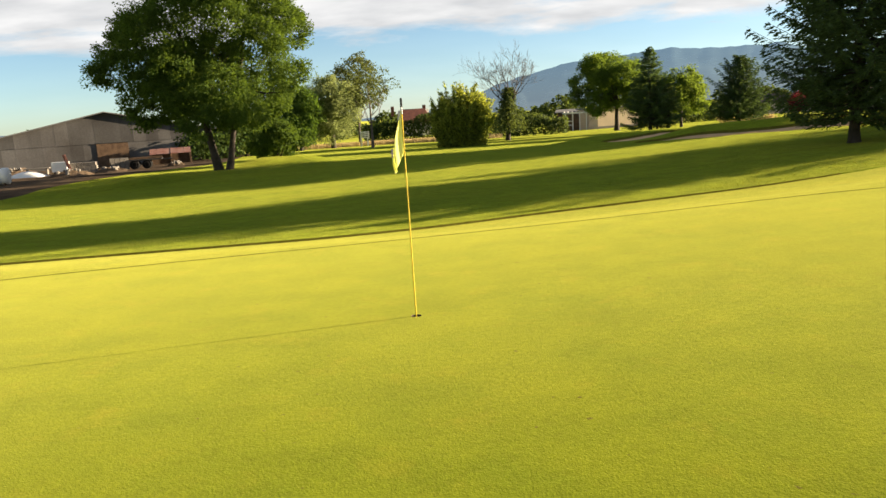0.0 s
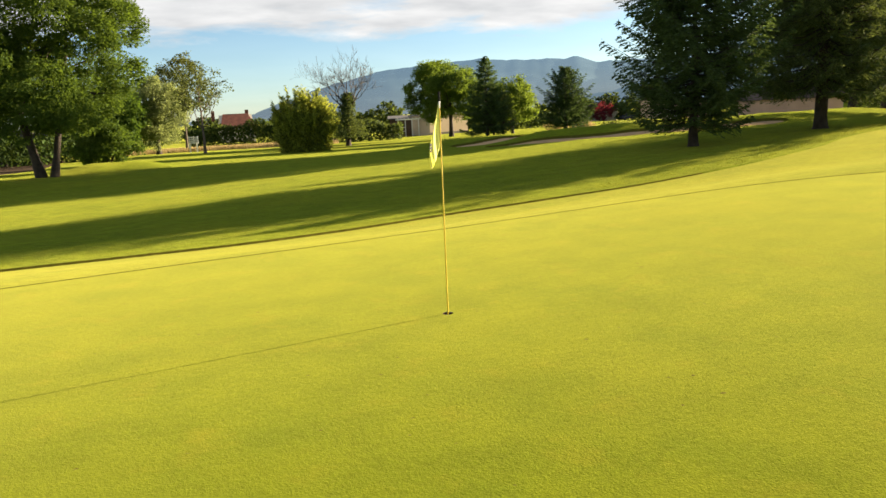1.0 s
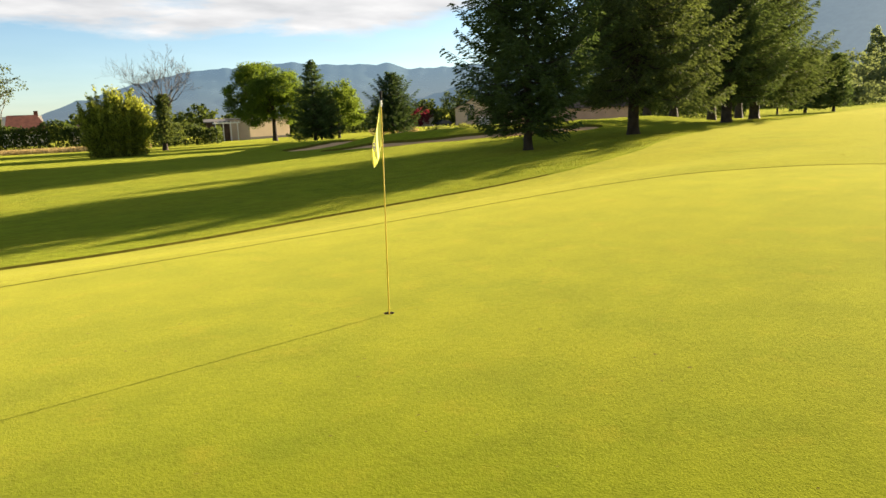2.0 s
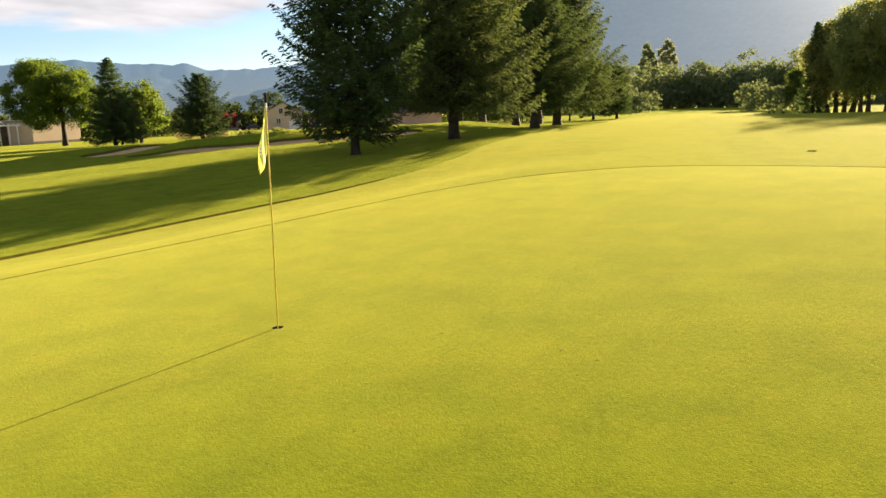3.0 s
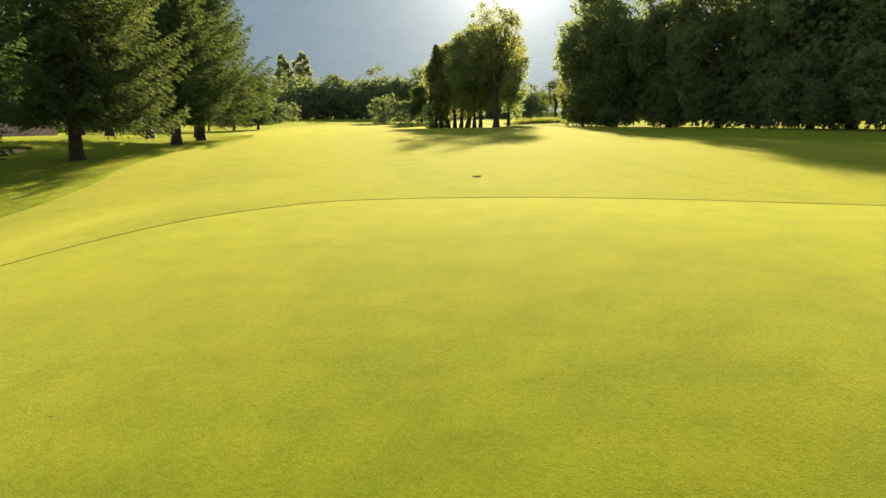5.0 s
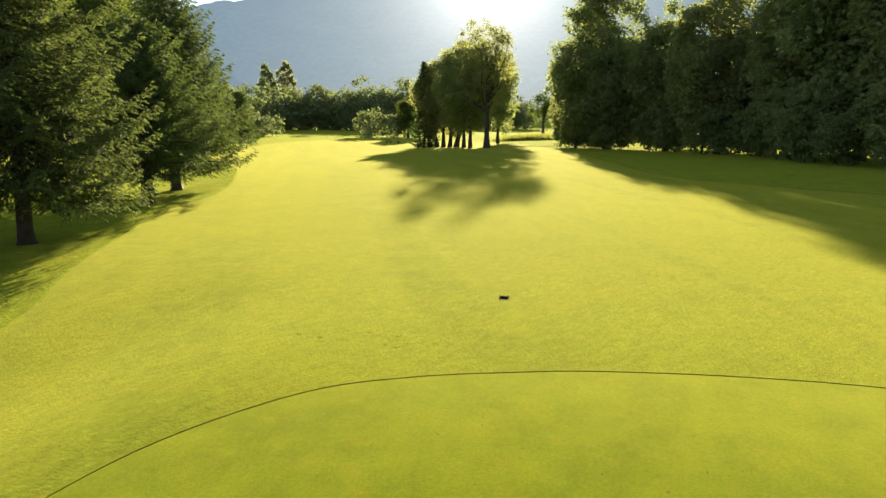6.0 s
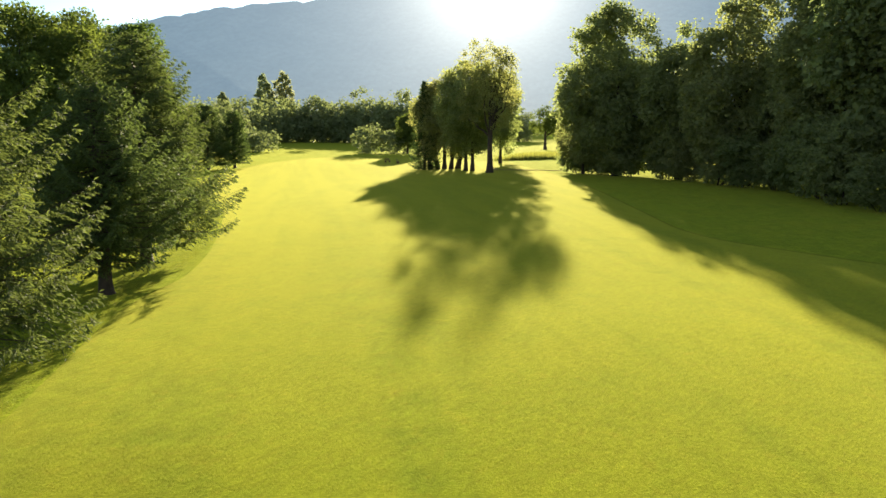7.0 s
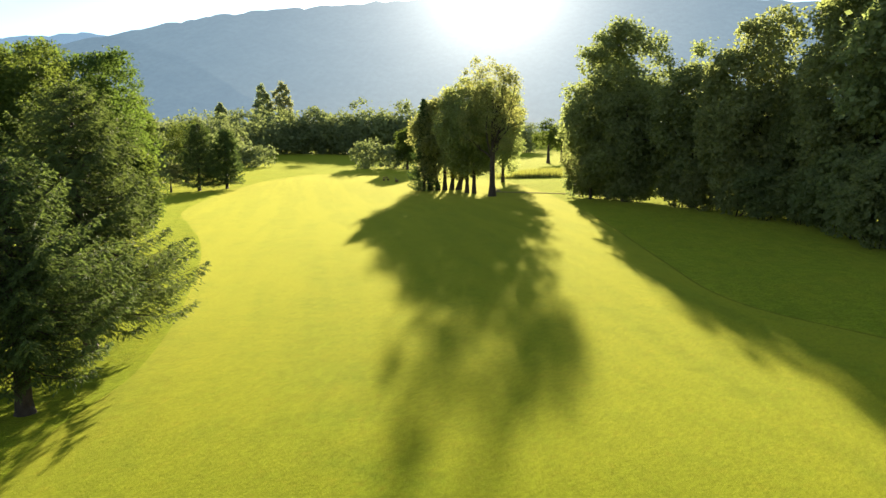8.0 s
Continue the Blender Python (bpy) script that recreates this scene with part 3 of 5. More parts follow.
def spline(points, per=10):
    """A closed smooth loop through points."""
    p = np.array(points, float)
    out = []
    for i in range(len(p)):
        a, b, c, d = p[i - 1], p[i], p[(i + 1) % len(p)], p[(i + 2) % len(p)]
        for k in range(per):
            t = k / per
            out.append(0.5 * (2 * b + (c - a) * t + (2 * a - 5 * b + 4 * c - d) * t * t + (3 * b - a - 3 * c + d) * t ** 3))
    return np.array(out)


def widened(loop, by):
    """The loop moved outwards by so many metres."""
    nxt, prv = np.roll(loop, -1, 0), np.roll(loop, 1, 0)
    t = nxt - prv
    n = np.stack([t[:, 1], -t[:, 0]], 1)
    n /= np.linalg.norm(n, axis=1, keepdims=True)
    area = 0.5 * np.sum(loop[:, 0] * nxt[:, 1] - nxt[:, 0] * loop[:, 1])
    return loop + n * by * np.sign(area)


def inside(loop, pts):
    x, y = pts[:, 0], pts[:, 1]
    res = np.zeros(len(pts), bool)
    x0, y0 = loop[:, 0], loop[:, 1]
    x1, y1 = np.roll(x0, -1), np.roll(y0, -1)
    for a, b, c, d in zip(x0, y0, x1, y1):
        if b != d:
            hit = (b > y) != (d > y)
            res ^= hit & (x < (c - a) * (y - b) / (d - b) + a)
    return res


HOLE = (-0.33, 7.26)
DRAIN = (19.25, 10.08)
green_loop = spline([(-16, 5), (-11.5, 8.2), (-7.2, 10.2), (-4.9, 10.95), (-2, 11.75), (0, 12.35), (2.5, 12.8), (4.9, 13.05), (7.4, 13.1), (9.9, 12.75), (12.2, 11.6), (13.35, 10.2), (14.1, 8.7), (14.65, 7.3), (15.2, 4.9), (15.45, 2.2), (15.4, -3), (13, -8), (5, -11), (-6, -10), (-14, -5)], 10)
fair_loop = spline([(-30, 9), (-16, 13.3), (-9.5, 14.7), (-5, 15.45), (-2.9, 15.8), (-0.9, 16.4), (2.2, 17.4), (5.5, 18.05), (7.2, 18.35), (10.8, 19.2), (13, 20.0), (16, 21.5), (18, 22.9), (21.6, 24.9), (30, 29.3), (36.4, 31.2), (44.4, 35.6), (54.7, 42.4), (64, 49), (74, 57), (84, 66), (98, 78), (125, 92), (155, 101), (181, 101), (188, 84), (180, 62), (163, 47), (146, 39), (128, 31), (100, 21), (70.5, 12.2), (58.1, 7.8), (51.9, 1.1), (44, -10), (28, -20), (0, -24), (-26, -16)], 8)
bunker_loops = [spline([(10.2, 41.4), (13, 39.0), (17, 36.2), (21, 34.3), (24.5, 34.3), (24.3, 35.4), (20.5, 36.3), (17, 38.7), (13.4, 41.1), (10.6, 42.2)], 6),
                spline([(9.4, 46), (12, 46.4), (15, 49.4), (17.5, 52.3), (17.0, 54.2), (14, 52.2), (11, 48.9), (9.3, 47.4)], 6)]
yard_loop = spline([(-26, 34), (-23, 41), (-20.3, 47.5), (-18.2, 54), (-19.5, 64), (-26, 80), (-60, 84), (-74, 50), (-50, 34)], 5)
t_ = np.linspace(0, 2 * np.pi, 25)[:-1]
hole_loop = np.stack([HOLE[0] + 0.054 * np.cos(t_), HOLE[1] + 0.054 * np.sin(t_)], 1)
da = radians(12)
drain_loop = np.array([[DRAIN[0] + a * math.cos(da) - b * math.sin(da), DRAIN[1] + a * math.sin(da) + b * math.cos(da)] for a, b in ((-0.155, -0.105), (0.155, -0.105), (0.155, 0.105), (-0.155, 0.105))])

loops = [green_loop, widened(green_loop, 0.013), fair_loop, widened(fair_loop, 0.07), hole_loop, drain_loop, yard_loop]
for b_ in bunker_loops:
    loops += [b_, widened(b_, -0.25)]
pts, edges = [], []
for lp in loops:
    o = len(pts)
    pts += [tuple(p) for p in lp]
    edges += [(o + i, o + (i + 1) % len(lp)) for i in range(len(lp))]
rng = np.random.default_rng(5)


def lattice(x0, x1, y0, y1, step, skip=None):
    gx, gy = np.meshgrid(np.arange(x0, x1 + 0.01, step), np.arange(y0, y1 + 0.01, step))
    g = np.stack([gx.ravel(), gy.ravel()], 1) + rng.uniform(-0.2, 0.2, (gx.size, 2)) * step
    if skip:
        g = g[~((g[:, 0] > skip[0]) & (g[:, 0] < skip[1]) & (g[:, 1] > skip[2]) & (g[:, 1] < skip[3]))]
    return g


inner, middle = (-22, 48, -12, 56), (-90, 270, -60, 180)
wide_ring = []
for r_ in (330, 480, 700, 1000, 1500, 2300, 3400, 4600):
    for k in range(56):
        wide_ring.append((r_ * math.cos(k * math.tau / 56) + 60, r_ * math.sin(k * math.tau / 56) + 40))
extra = np.concatenate([lattice(*inner, 1.0), lattice(*middle, 5.0, inner), np.array(wide_ring)])
pts += [tuple(p) for p in extra]
from mathutils.geometry import delaunay_2d_cdt
n_loop = len(edges)
co, _, faces, kept, _, _ = delaunay_2d_cdt([Vector(p) for p in pts], edges, [], 0, 1e-5)
co = np.array([tuple(c) for c in co])
mid = np.array([co[list(f)].mean(0) for f in faces])
in_hole = inside(hole_loop, mid) | inside(drain_loop, mid)
mat_i = np.full(len(faces), 2)
# stretches of fairway edge where the step's shadow is painted as a strip
cut = ((mid[:, 0] > 42) & (mid[:, 0] < 100) & (mid[:, 1] < 30)) | ((mid[:, 0] < 10) & (mid[:, 1] > 0))
mat_i[inside(widened(fair_loop, 0.07), mid) & cut] = 3
mat_i[inside(fair_loop, mid)] = 1
# dark strip round the green, in place of its step's shadow
mat_i[inside(widened(green_loop, 0.013), mid)] = 3
mat_i[inside(green_loop, mid)] = 0
mat_i[inside(yard_loop, mid)] = 5
for b_ in bunker_loops:
    mat_i[inside(b_, mid)] = 3
    mat_i[inside(widened(b_, -0.25), mid)] = 4
zz = land(co[:, 0], co[:, 1])
by_green = 1 - smooth(38, 58, np.hypot(co[:, 0], co[:, 1]))
zz = zz + (0.008 + (0.012 + 0.022 * (1 - smooth(1, 15, co[:, 0]))) * by_green) * (~inside(widened(fair_loop, 0.035), co)) - 0.007 * inside(widened(green_loop, 0.0065), co)
for b_ in bunker_loops:
    zz = zz - 0.10 * inside(widened(b_, -0.12), co)
rough_zone = ~inside(widened(fair_loop, 0.2), co)
zz = zz + rough_zone * (np.array([noise.noise(Vector((x * 0.7, y * 0.7, 0))) for x, y in co]) * 0.05)
keep = [i for i in range(len(faces)) if not in_hole[i]]
ground = new("ground", mesh_of("ground", np.column_stack([co, zz]), [tuple(faces[i]) for i in keep], [GREEN, MOWN, ROUGH, SHADED_THATCH, SAND, DIRT], True, mat_i[keep]))
on_loop = np.array([min(k) < n_loop if len(k) else False for k in kept])
for e in ground.data.edges:
    e.use_edge_sharp = bool(on_loop[e.vertices[0]] and on_loop[e.vertices[1]])
tagged(ground, "mown golf green, fairway and rough with sand bunkers", "ground", kind="structure")

# ---------------------------------------------------------------- mountains
def range_mesh(name, crest, near, far, az0, az1, mat, seed, foot=-6.0, spur=0.10, rows=26, label=""):
    """A mountain side: crest gives degrees of height by azimuth; spurs and gullies run down from it."""
    cols = int((az1 - az0) * 3)
    V = []
    ca, ce = np.array([c[0] for c in crest]), np.array([c[1] for c in crest])
    for j in range(rows):
        t = j / (rows - 1)
        for i in range(cols):
            az = az0 + (az1 - az0) * i / (cols - 1)
            e = np.interp(az, ca, ce)
            e += 0.17 * noise.fractal(Vector((az * 0.8, seed, 0)), 0.9, 2.0, 5) * min(1, e)
            dist = near + (far - near) * t
            top = math.tan(radians(e)) * far
            s = t ** 0.97
            bump_ = noise.fractal(Vector((az * 0.22 + t * 1.2, t * 2.2, seed * 3.1)), 0.9, 2.1, 5) * spur * top * math.sin(math.pi * min(1, t * 1.02)) 
            V.append((math.sin(radians(az)) * dist, math.cos(radians(az)) * dist, foot + (top - foot) * s + bump_))
    F = [(j * cols + i, j * cols + i + 1, (j + 1) * cols + i + 1, (j + 1) * cols + i) for j in range(rows - 1) for i in range(cols - 1)]
    return tagged(new(name, mesh_of(name, V, F, mat, True)), label, "mountain", kind="structure")


range_mesh("backdrop_far_range", [(-180, 1.0), (-90, 1.2), (-30, 0.4), (-8, 0.1), (-1.8, 0.5), (0.8, 1.4), (4.5, 2.5), (8.7, 3.4), (12, 3.6), (15.9, 3.85), (18.1, 3.65), (20.5, 3.6), (23.3, 3.55), (25, 3.1), (29.9, 3.3), (36, 4.6), (40.3, 6.0), (45.4, 6.6), (47.5, 6.4), (52, 5.0), (60, 0.1), (150, 0.1), (180, 1.0)], 3300, 4300, -180, 180, FAR_RANGE, 1.0, spur=0.06, label="blue forested mountain range in evening shade, its haze painted on as emission")
range_mesh("backdrop_near_range", [(20, 0.0), (27, 1.3), (33, 2.9), (40, 5.0), (47, 6.6), (50.9, 7.55), (54.9, 8.35), (58.9, 8.85), (63.1, 9.2), (68, 9.6), (74, 10.1), (82, 10.0), (90, 9.3), (98, 8.4), (115, 7), (140, 3.0), (165, 0.0)], 2050, 2700, 20, 165, NEAR_RANGE, 2.0, spur=0.02, label="dark wooded mountainside against the low evening sun, with haze and sun glow painted on as emission")

# ---------------------------------------------------------------- green: hole, pin, drain
cup = root("golf_hole", HOLE[0], HOLE[1], ground_z(*HOLE) - 0.008, "golf hole with a white cup liner in the green", "golf hole")
v, f = [], []
for z_, r_ in ((-0.025, 0.054), (-0.14, 0.054), (-0.14, 0.0005)):
    v += [(r_ * math.cos(a), r_ * math.sin(a), z_) for a in t_]
f = [(j * 24 + (k + 1) % 24, j * 24 + k, (j + 1) * 24 + k, (j + 1) * 24 + (k + 1) % 24) for j in range(2) for k in range(24)]
place("cup_liner", mesh_of("cup_liner", v, f, CUP), cup)
v = []
for z_ in (0.0, -0.03):
    v += [(0.0545 * math.cos(a), 0.0545 * math.sin(a), z_) for a in t_]
place("soil_rim", mesh_of("soil_rim", v, [((k + 1) % 24, k, 24 + k, 24 + (k + 1) % 24) for k in range(24)], DIRT), cup, "dark soil rim")

pin = root("flagstick", HOLE[0], HOLE[1], ground_z(*HOLE) - 0.155, "yellow flagstick with a limp yellow flag in the hole", "flagstick")
pin.matrix_basis = pose(HOLE[0], HOLE[1], ground_z(*HOLE) - 0.155, 2.0, 0, 0)
v, f = tube([(0, 0, 0), (0, 0, 0.3), (0, 0, 1.2), (0, 0, 2.24)], [0.0075, 0.007, 0.0065, 0.0055], 12)
place("pole", mesh_of("pole", v, f, POLE, True), pin)
v, f = tube([(0, 0, 2.262), (0, 0, 2.266), (0, 0, 2.345), (0, 0, 2.352)], [0.008, 0.0112, 0.0112, 0.007], 12)
place("cap", mesh_of("cap", v, f, BLACK, True), pin, "black rubber cap")
v, f = tube([(0, 0, 2.20), (0, 0, 2.203), (0, 0, 2.263)], [0.007, 0.0085, 0.0085], 12)
place("ferrule", mesh_of("ferrule", v, f, WHITE, True), pin, "white plastic ferrule")
# the flag hangs in folds from the pole
rng = np.random.default_rng(3)
nu, nv = 22, 26
v = []
for j in range(nv):
    t = j / (nv - 1)
    for i in range(nu):
        s = i / (nu - 1)
        drop = 2.258 - 0.42 * t - (0.25 - 0.04 * t) * s - 0.04 * math.sin(3.1 * s) * t
        out = 0.009 + (0.045 + 0.20 * t * (1.35 - t)) * s ** 0.85
        fold = 0.034 * math.sin(s * 8.0 + 0.9 * t) * (0.2 + s) * (0.4 + 0.7 * t)
        v.append((-out * 0.9 + fold * 0.35, -0.35 * out + fold, drop))
f = [(j * nu + i, j * nu + i + 1, (j + 1) * nu + i + 1, (j + 1) * nu + i) for j in range(nv - 1) for i in range(nu - 1)]
flag = place("flag", mesh_of("flag", v, f, CLOTH, True), pin, "yellow nylon flag hanging in folds")
so = flag.modifiers.new("cloth", "SOLIDIFY")
so.thickness = 0.0015
bm = bmesh.new()
for k, (zc, wv) in enumerate(((1.86, 0.022), (1.83, 0.03), (1.80, 0.018))):
    bmesh.ops.create_cube(bm, size=1, matrix=Matrix.Translation((-0.115, -0.072 + 0.004 * k, zc)) @ Matrix.Rotation(radians(35), 4, "Z") @ Matrix.Diagonal((wv, 0.004, 0.022, 1)))
part("printed_mark", bm, PRINT, flag, "small dark printed mark")

drain = root("valve_box", DRAIN[0], DRAIN[1], ground_z(*DRAIN), "open dark irrigation box sunk in the fairway turf", "valve box", turn=12)
bm = bmesh.new()
for x0, x1, y0, y1 in ((-0.17, 0.17, -0.12, -0.09), (-0.17, 0.17, 0.09, 0.12), (0.14, 0.17, -0.09, 0.09)):
    box(bm, x0, x1, y0, y1, -0.22, 0.008)
part("box_wall", bm, DARK_BOX, drain, "dark concrete box wall")
box_part("lip", CONCRETE, drain, (-0.18, -0.14, -0.10, 0.10, -0.22, 0.008), 0.006, "pale front lip")
box_part("box_floor", DARK_BOX, drain, (-0.14, 0.14, -0.09, 0.09, -0.22, -0.12), 0.004, "dark floor of the box")
rng = np.random.default_rng(7)
pieces = []
for k in range(60):
    a = rng.uniform(-0.13, 0.13)
    b0 = (rng.uniform(0.15, 0.19), a, 0.0)
    pieces.append(tube([b0, (b0[0] - rng.uniform(0.01, 0.05), a + rng.normal() * 0.02, rng.uniform(0.02, 0.05))], [0.003, 0.001], 3))
v, f = merge(pieces)
place("grass_fringe", mesh_of("grass_fringe", v, f, BLADES), drain, "grass hanging over the edge")

# ---------------------------------------------------------------- spruces by the fairway
spruce("spruce_tree", 14.1, 26.3, ground_z(14.1, 26.3), "dark green spruce with upswept boughs beside the fairway", 11, 9.6, 3.75, 0.18, skirt=0.55, bare=1.0, full=0.62, step=0.21, twig=0.38, dens=1.1, droop=0.3, lift=0.66, tier=0.24, comb=0.14)
spruce("spruce_tree", 21.3, 28.0, ground_z(21.3, 28.0), "dark spruce on a thick straight trunk beside the fairway", 12, 11.2, 4.8, 0.26, skirt=0.8, bare=2.1, full=0.55, step=0.30, twig=0.40, droop=0.5, lift=0.45, tier=0.22)
spruce("spruce_tree", 31.8, 31.8, ground_z(31.8, 31.8), "broad dark green spruce with sunlit bough tips", 13, 8.8, 4.3, 0.28, bare=1.6, full=0.6, step=0.28, twig=0.40, droop=0.42, lift=0.5, tier=0.2)
spruce("spruce_tree", 38.3, 35.3, ground_z(38.3, 35.3), "tall dark spruce with layered boughs reaching over the fairway", 14, 11.8, 5.0, 0.30, skirt=0.95, bare=1.9, full=0.6, step=0.33, twig=0.42, droop=0.45, lift=0.4, tier=0.28)

# ---------------------------------------------------------------- big oaks behind the spruces
oak = "large oak with a sunlit light green crown behind the spruces"
for i, (x, y, hgt, sp) in enumerate(((47.5, 55.5, 16.5, 6.8), (52.0, 56.6, 17.5, 7.2), (61, 60, 18.5, 7.6), (71, 65, 17.0, 5.6), (58, 51.5, 9.5, 3.0))):
    broadleaf("oak_tree", x, y, ground_z(x, y), oak if i < 4 else "lower round oak with a full green crown", "oak tree", 20 + i, hgt, sp, 0.4 if i < 4 else 0.26, OAK, 400, 76, 1.2, 0.25, 0.75, bole=0.17, group="oaks behind the spruces", limbs=6, lobes=30)

# ---------------------------------------------------------------- clump of trees out on the fairway
broadleaf("alder_tree", 128.2, 41.2, ground_z(128.2, 41.2), "tall slender airy tree with a bare lower trunk", "tree", 31, 22.3, 5.5, 0.52, CLUMP, 460, 30, 1.2, 0.27, 0.85, bole=0.24, offset=(0, 0.6), limbs=16, lump=0.2, low=-0.85, group="tree clump on the fairway", hollow=0.35)
for i, (x, y, hgt, sp, tr) in enumerate(((144.0, 54.8, 18.0, 6.2, 5), (136.9, 48.2, 19.6, 6.1, 1), (163.4, 48.5, 20.0, 4.2, 1), (135.2, 46.4, 21.1, 6.0, 1), (207.6, 88.0, 12.5, 4.6, 1))):
    broadleaf("clump_tree", x, y, ground_z(x, y), ("leafy tree with several ivy-grown stems in the clump", "tall leafy tree with a slender trunk in the clump", "leafy tree with a flaring trunk behind the clump", "tall backlit tree in the middle of the clump", "light green tree on a short trunk before the far wood")[i], "tree", 40 + i, hgt, sp, 0.35 if i else 0.5, CLUMP if i != 4 else OAK, 260 if i else 460, 72, 2.0, 0.38, 0.85, bole=(0.06, 0.1, 0.08, 0.1, 0.10)[i], low=-0.95, trunks=tr, limbs=6, group="tree clump on the fairway", turn=110 if tr > 1 else 0, offset=(0, -1.4) if i == 4 else (0, 0))
spruce("clump_pine", 142.0, 58.2, ground_z(142.0, 58.2), "narrow dark pine rising from the tree clump", 46, 16.9, 3.0, 0.3, bare=0.5, step=0.5, twig=0.75, dens=0.6, skirt=0.9, category="pine tree")

# ---------------------------------------------------------------- wood along the fairway's other side
# the last tree stands unseen behind the first, added to close a sun gap
wood_row = [(123.5, 19.8, 24.9, 9.2), (117.5, 10.3, 20.4, 5.8), (108.0, 3.2, 23.7, 6.4), (104.0, -1.8, 18.8, 4.8), (98.5, -7.4, 27.5, 8.6), (90.0, -10.6, 27.0, 8.0), (83.0, -14.0, 24.0, 7.0), (75.0, -18.5, 23.0, 6.8), (125.6, 25.0, 18.0, 4.6), (129, 10, 17, 6.5), (118, -1, 16.5, 6), (109, -11, 17, 6.5), (98, -19, 19, 7), (67, -25, 22, 6.5), (134, 21.8, 22.5, 7.0)]
variants = []
for i, (x, y, hgt, sp) in enumerate(wood_row):
    lab = "tall leafy tree at the shaded edge of the wood"
    if i < 3 or i == 4:
        variants.append(broadleaf("wood_tree", x, y, ground_z(x, y), lab, "tree", 63 + i, hgt, sp, 0.4, WOODS, int(3.5 * sp * hgt), 46, 1.9, 0.43, 0.9, lobes=36, bole=0.01 + 0.01 * (i % 3), limbs=6, lump=0.45, low=-0.95, hollow=0.7, group="trees at the wood's edge"))
    else:
        base = variants[i % len(variants)]
        ph, ps = wood_row[(0, 1, 2, 4)[i % len(variants)]][2:]
        copy_thing(base, pose(x, y, ground_z(x, y), 0, 0, 67 * i) @ Matrix.Diagonal((sp / ps, sp / ps, hgt / ph, 1)))
brush = [(124.5, 20.5), (122.0, 17.2), (116.6, 11.5), (112.5, 9.0), (106.8, 5.2), (103.0, 2.6), (99.2, -1.0), (95.0, -3.2), (88.5, -4.2), (82.8, -4.9), (77.5, -7.0), (72.5, -10.5), (127.6, 24.2), (125.8, 22.4), (123.2, 18.8), (128.0, 26.4)]
first = None
for i, (x, y) in enumerate(brush):
    if first is None:
        first = shrub("wood_shrub", x, y, ground_z(x, y), "dense shaded shrub at the foot of the wood", "shrub", 80, (3.6, 3.6, 8.0), WOODS, 190, 34, 0.9, 0.35, "shrubs at the wood's foot", 0.9)
    else:
        s_ = 0.8 + 0.5 * ((i * 37) % 10) / 10
        copy_thing(first, pose(x, y, ground_z(x, y), 0, 0, 51 * i) @ Matrix.Diagonal((s_, s_, s_ * (0.8 + 0.06 * (i % 5)), 1)))

# ---------------------------------------------------------------- far wood, poplars and far trees
rng = np.random.default_rng(90)
Vs = []
for i in range(111):
    az = 38 + 40 * (i + rng.uniform(-0.4, 0.4)) / 111
    row = i % 3
    if row == 0 and (az < 50 or rng.uniform() < 0.45):
        row = 1
    dist = (226, 232, 240)[row] + 12 * math.sin(az * 0.35) + rng.uniform(-3, 3) + (110 if az > 68.5 else 0)
    x, y = 14 + math.sin(radians(az)) * dist, 10 + math.cos(radians(az)) * dist
    hgt = (8.0, 13.5, 16.5)[row] * rng.uniform(0.74, 1.14)
    # the tall rows draw back behind the shrubs towards the sun
    far_off = 1 + (0.45 * float(smooth(48, 60, az)) if row and az <= 68.5 else 0)
    x, y, hgt = 14 + (x - 14) * far_off, 10 + (y - 10) * far_off, hgt * (1 + (far_off - 1) * 0.7) * (1 if row else rng.uniform(0.55, 1.15))
    wide_ = rng.uniform(5.4, 8.2) * far_off * (1 if row else rng.uniform(0.6, 1.0))
    P, D, _, face = crown_cloud(rng, (x, y, ground_z(x, y) + hgt * 0.47), (wide_, wide_ * rng.uniform(0.85, 1.15), hgt * 0.53), 72, 20, 2.6 * far_off, 0.3, -0.98, 0.72)
    Vs.append(leaves(P, D, 0.79 * far_off, 0.95, rng, face=face)[0])
V = np.concatenate(Vs)
tagged(new("far_wood", mesh_of("far_wood", V, np.arange(len(V)).reshape(-1, 4), FAR_LEAF)), "dense leafy wood closing the far end of the fairway", "wood", kind="stuff")
Vs = []
for i in range(90):
    az = -60 + 100 * (i + rng.uniform(-0.4, 0.4)) / 90
    dist = rng.uniform(185, 250)
    x, y = math.sin(radians(az)) * dist, math.cos(radians(az)) * dist
    hgt = rng.uniform(4, 7.5)
    P, D, _, face = crown_cloud(rng, (x, y, ground_z(x, y) + hgt * 0.5), (rng.uniform(3.5, 6.0), rng.uniform(3.5, 6.0), hgt * 0.52), 36, 14, 1.6, 0.35, -0.98, 0.6)
    Vs.append(leaves(P, D, 0.95, 0.9, rng, face=face)[0])
V = np.concatenate(Vs)
tagged(new("far_hedgerow", mesh_of("far_hedgerow", V, np.arange(len(V)).reshape(-1, 4), HEDGE)), "low hedgerow trees along the distant fields", "hedgerow", kind="stuff")
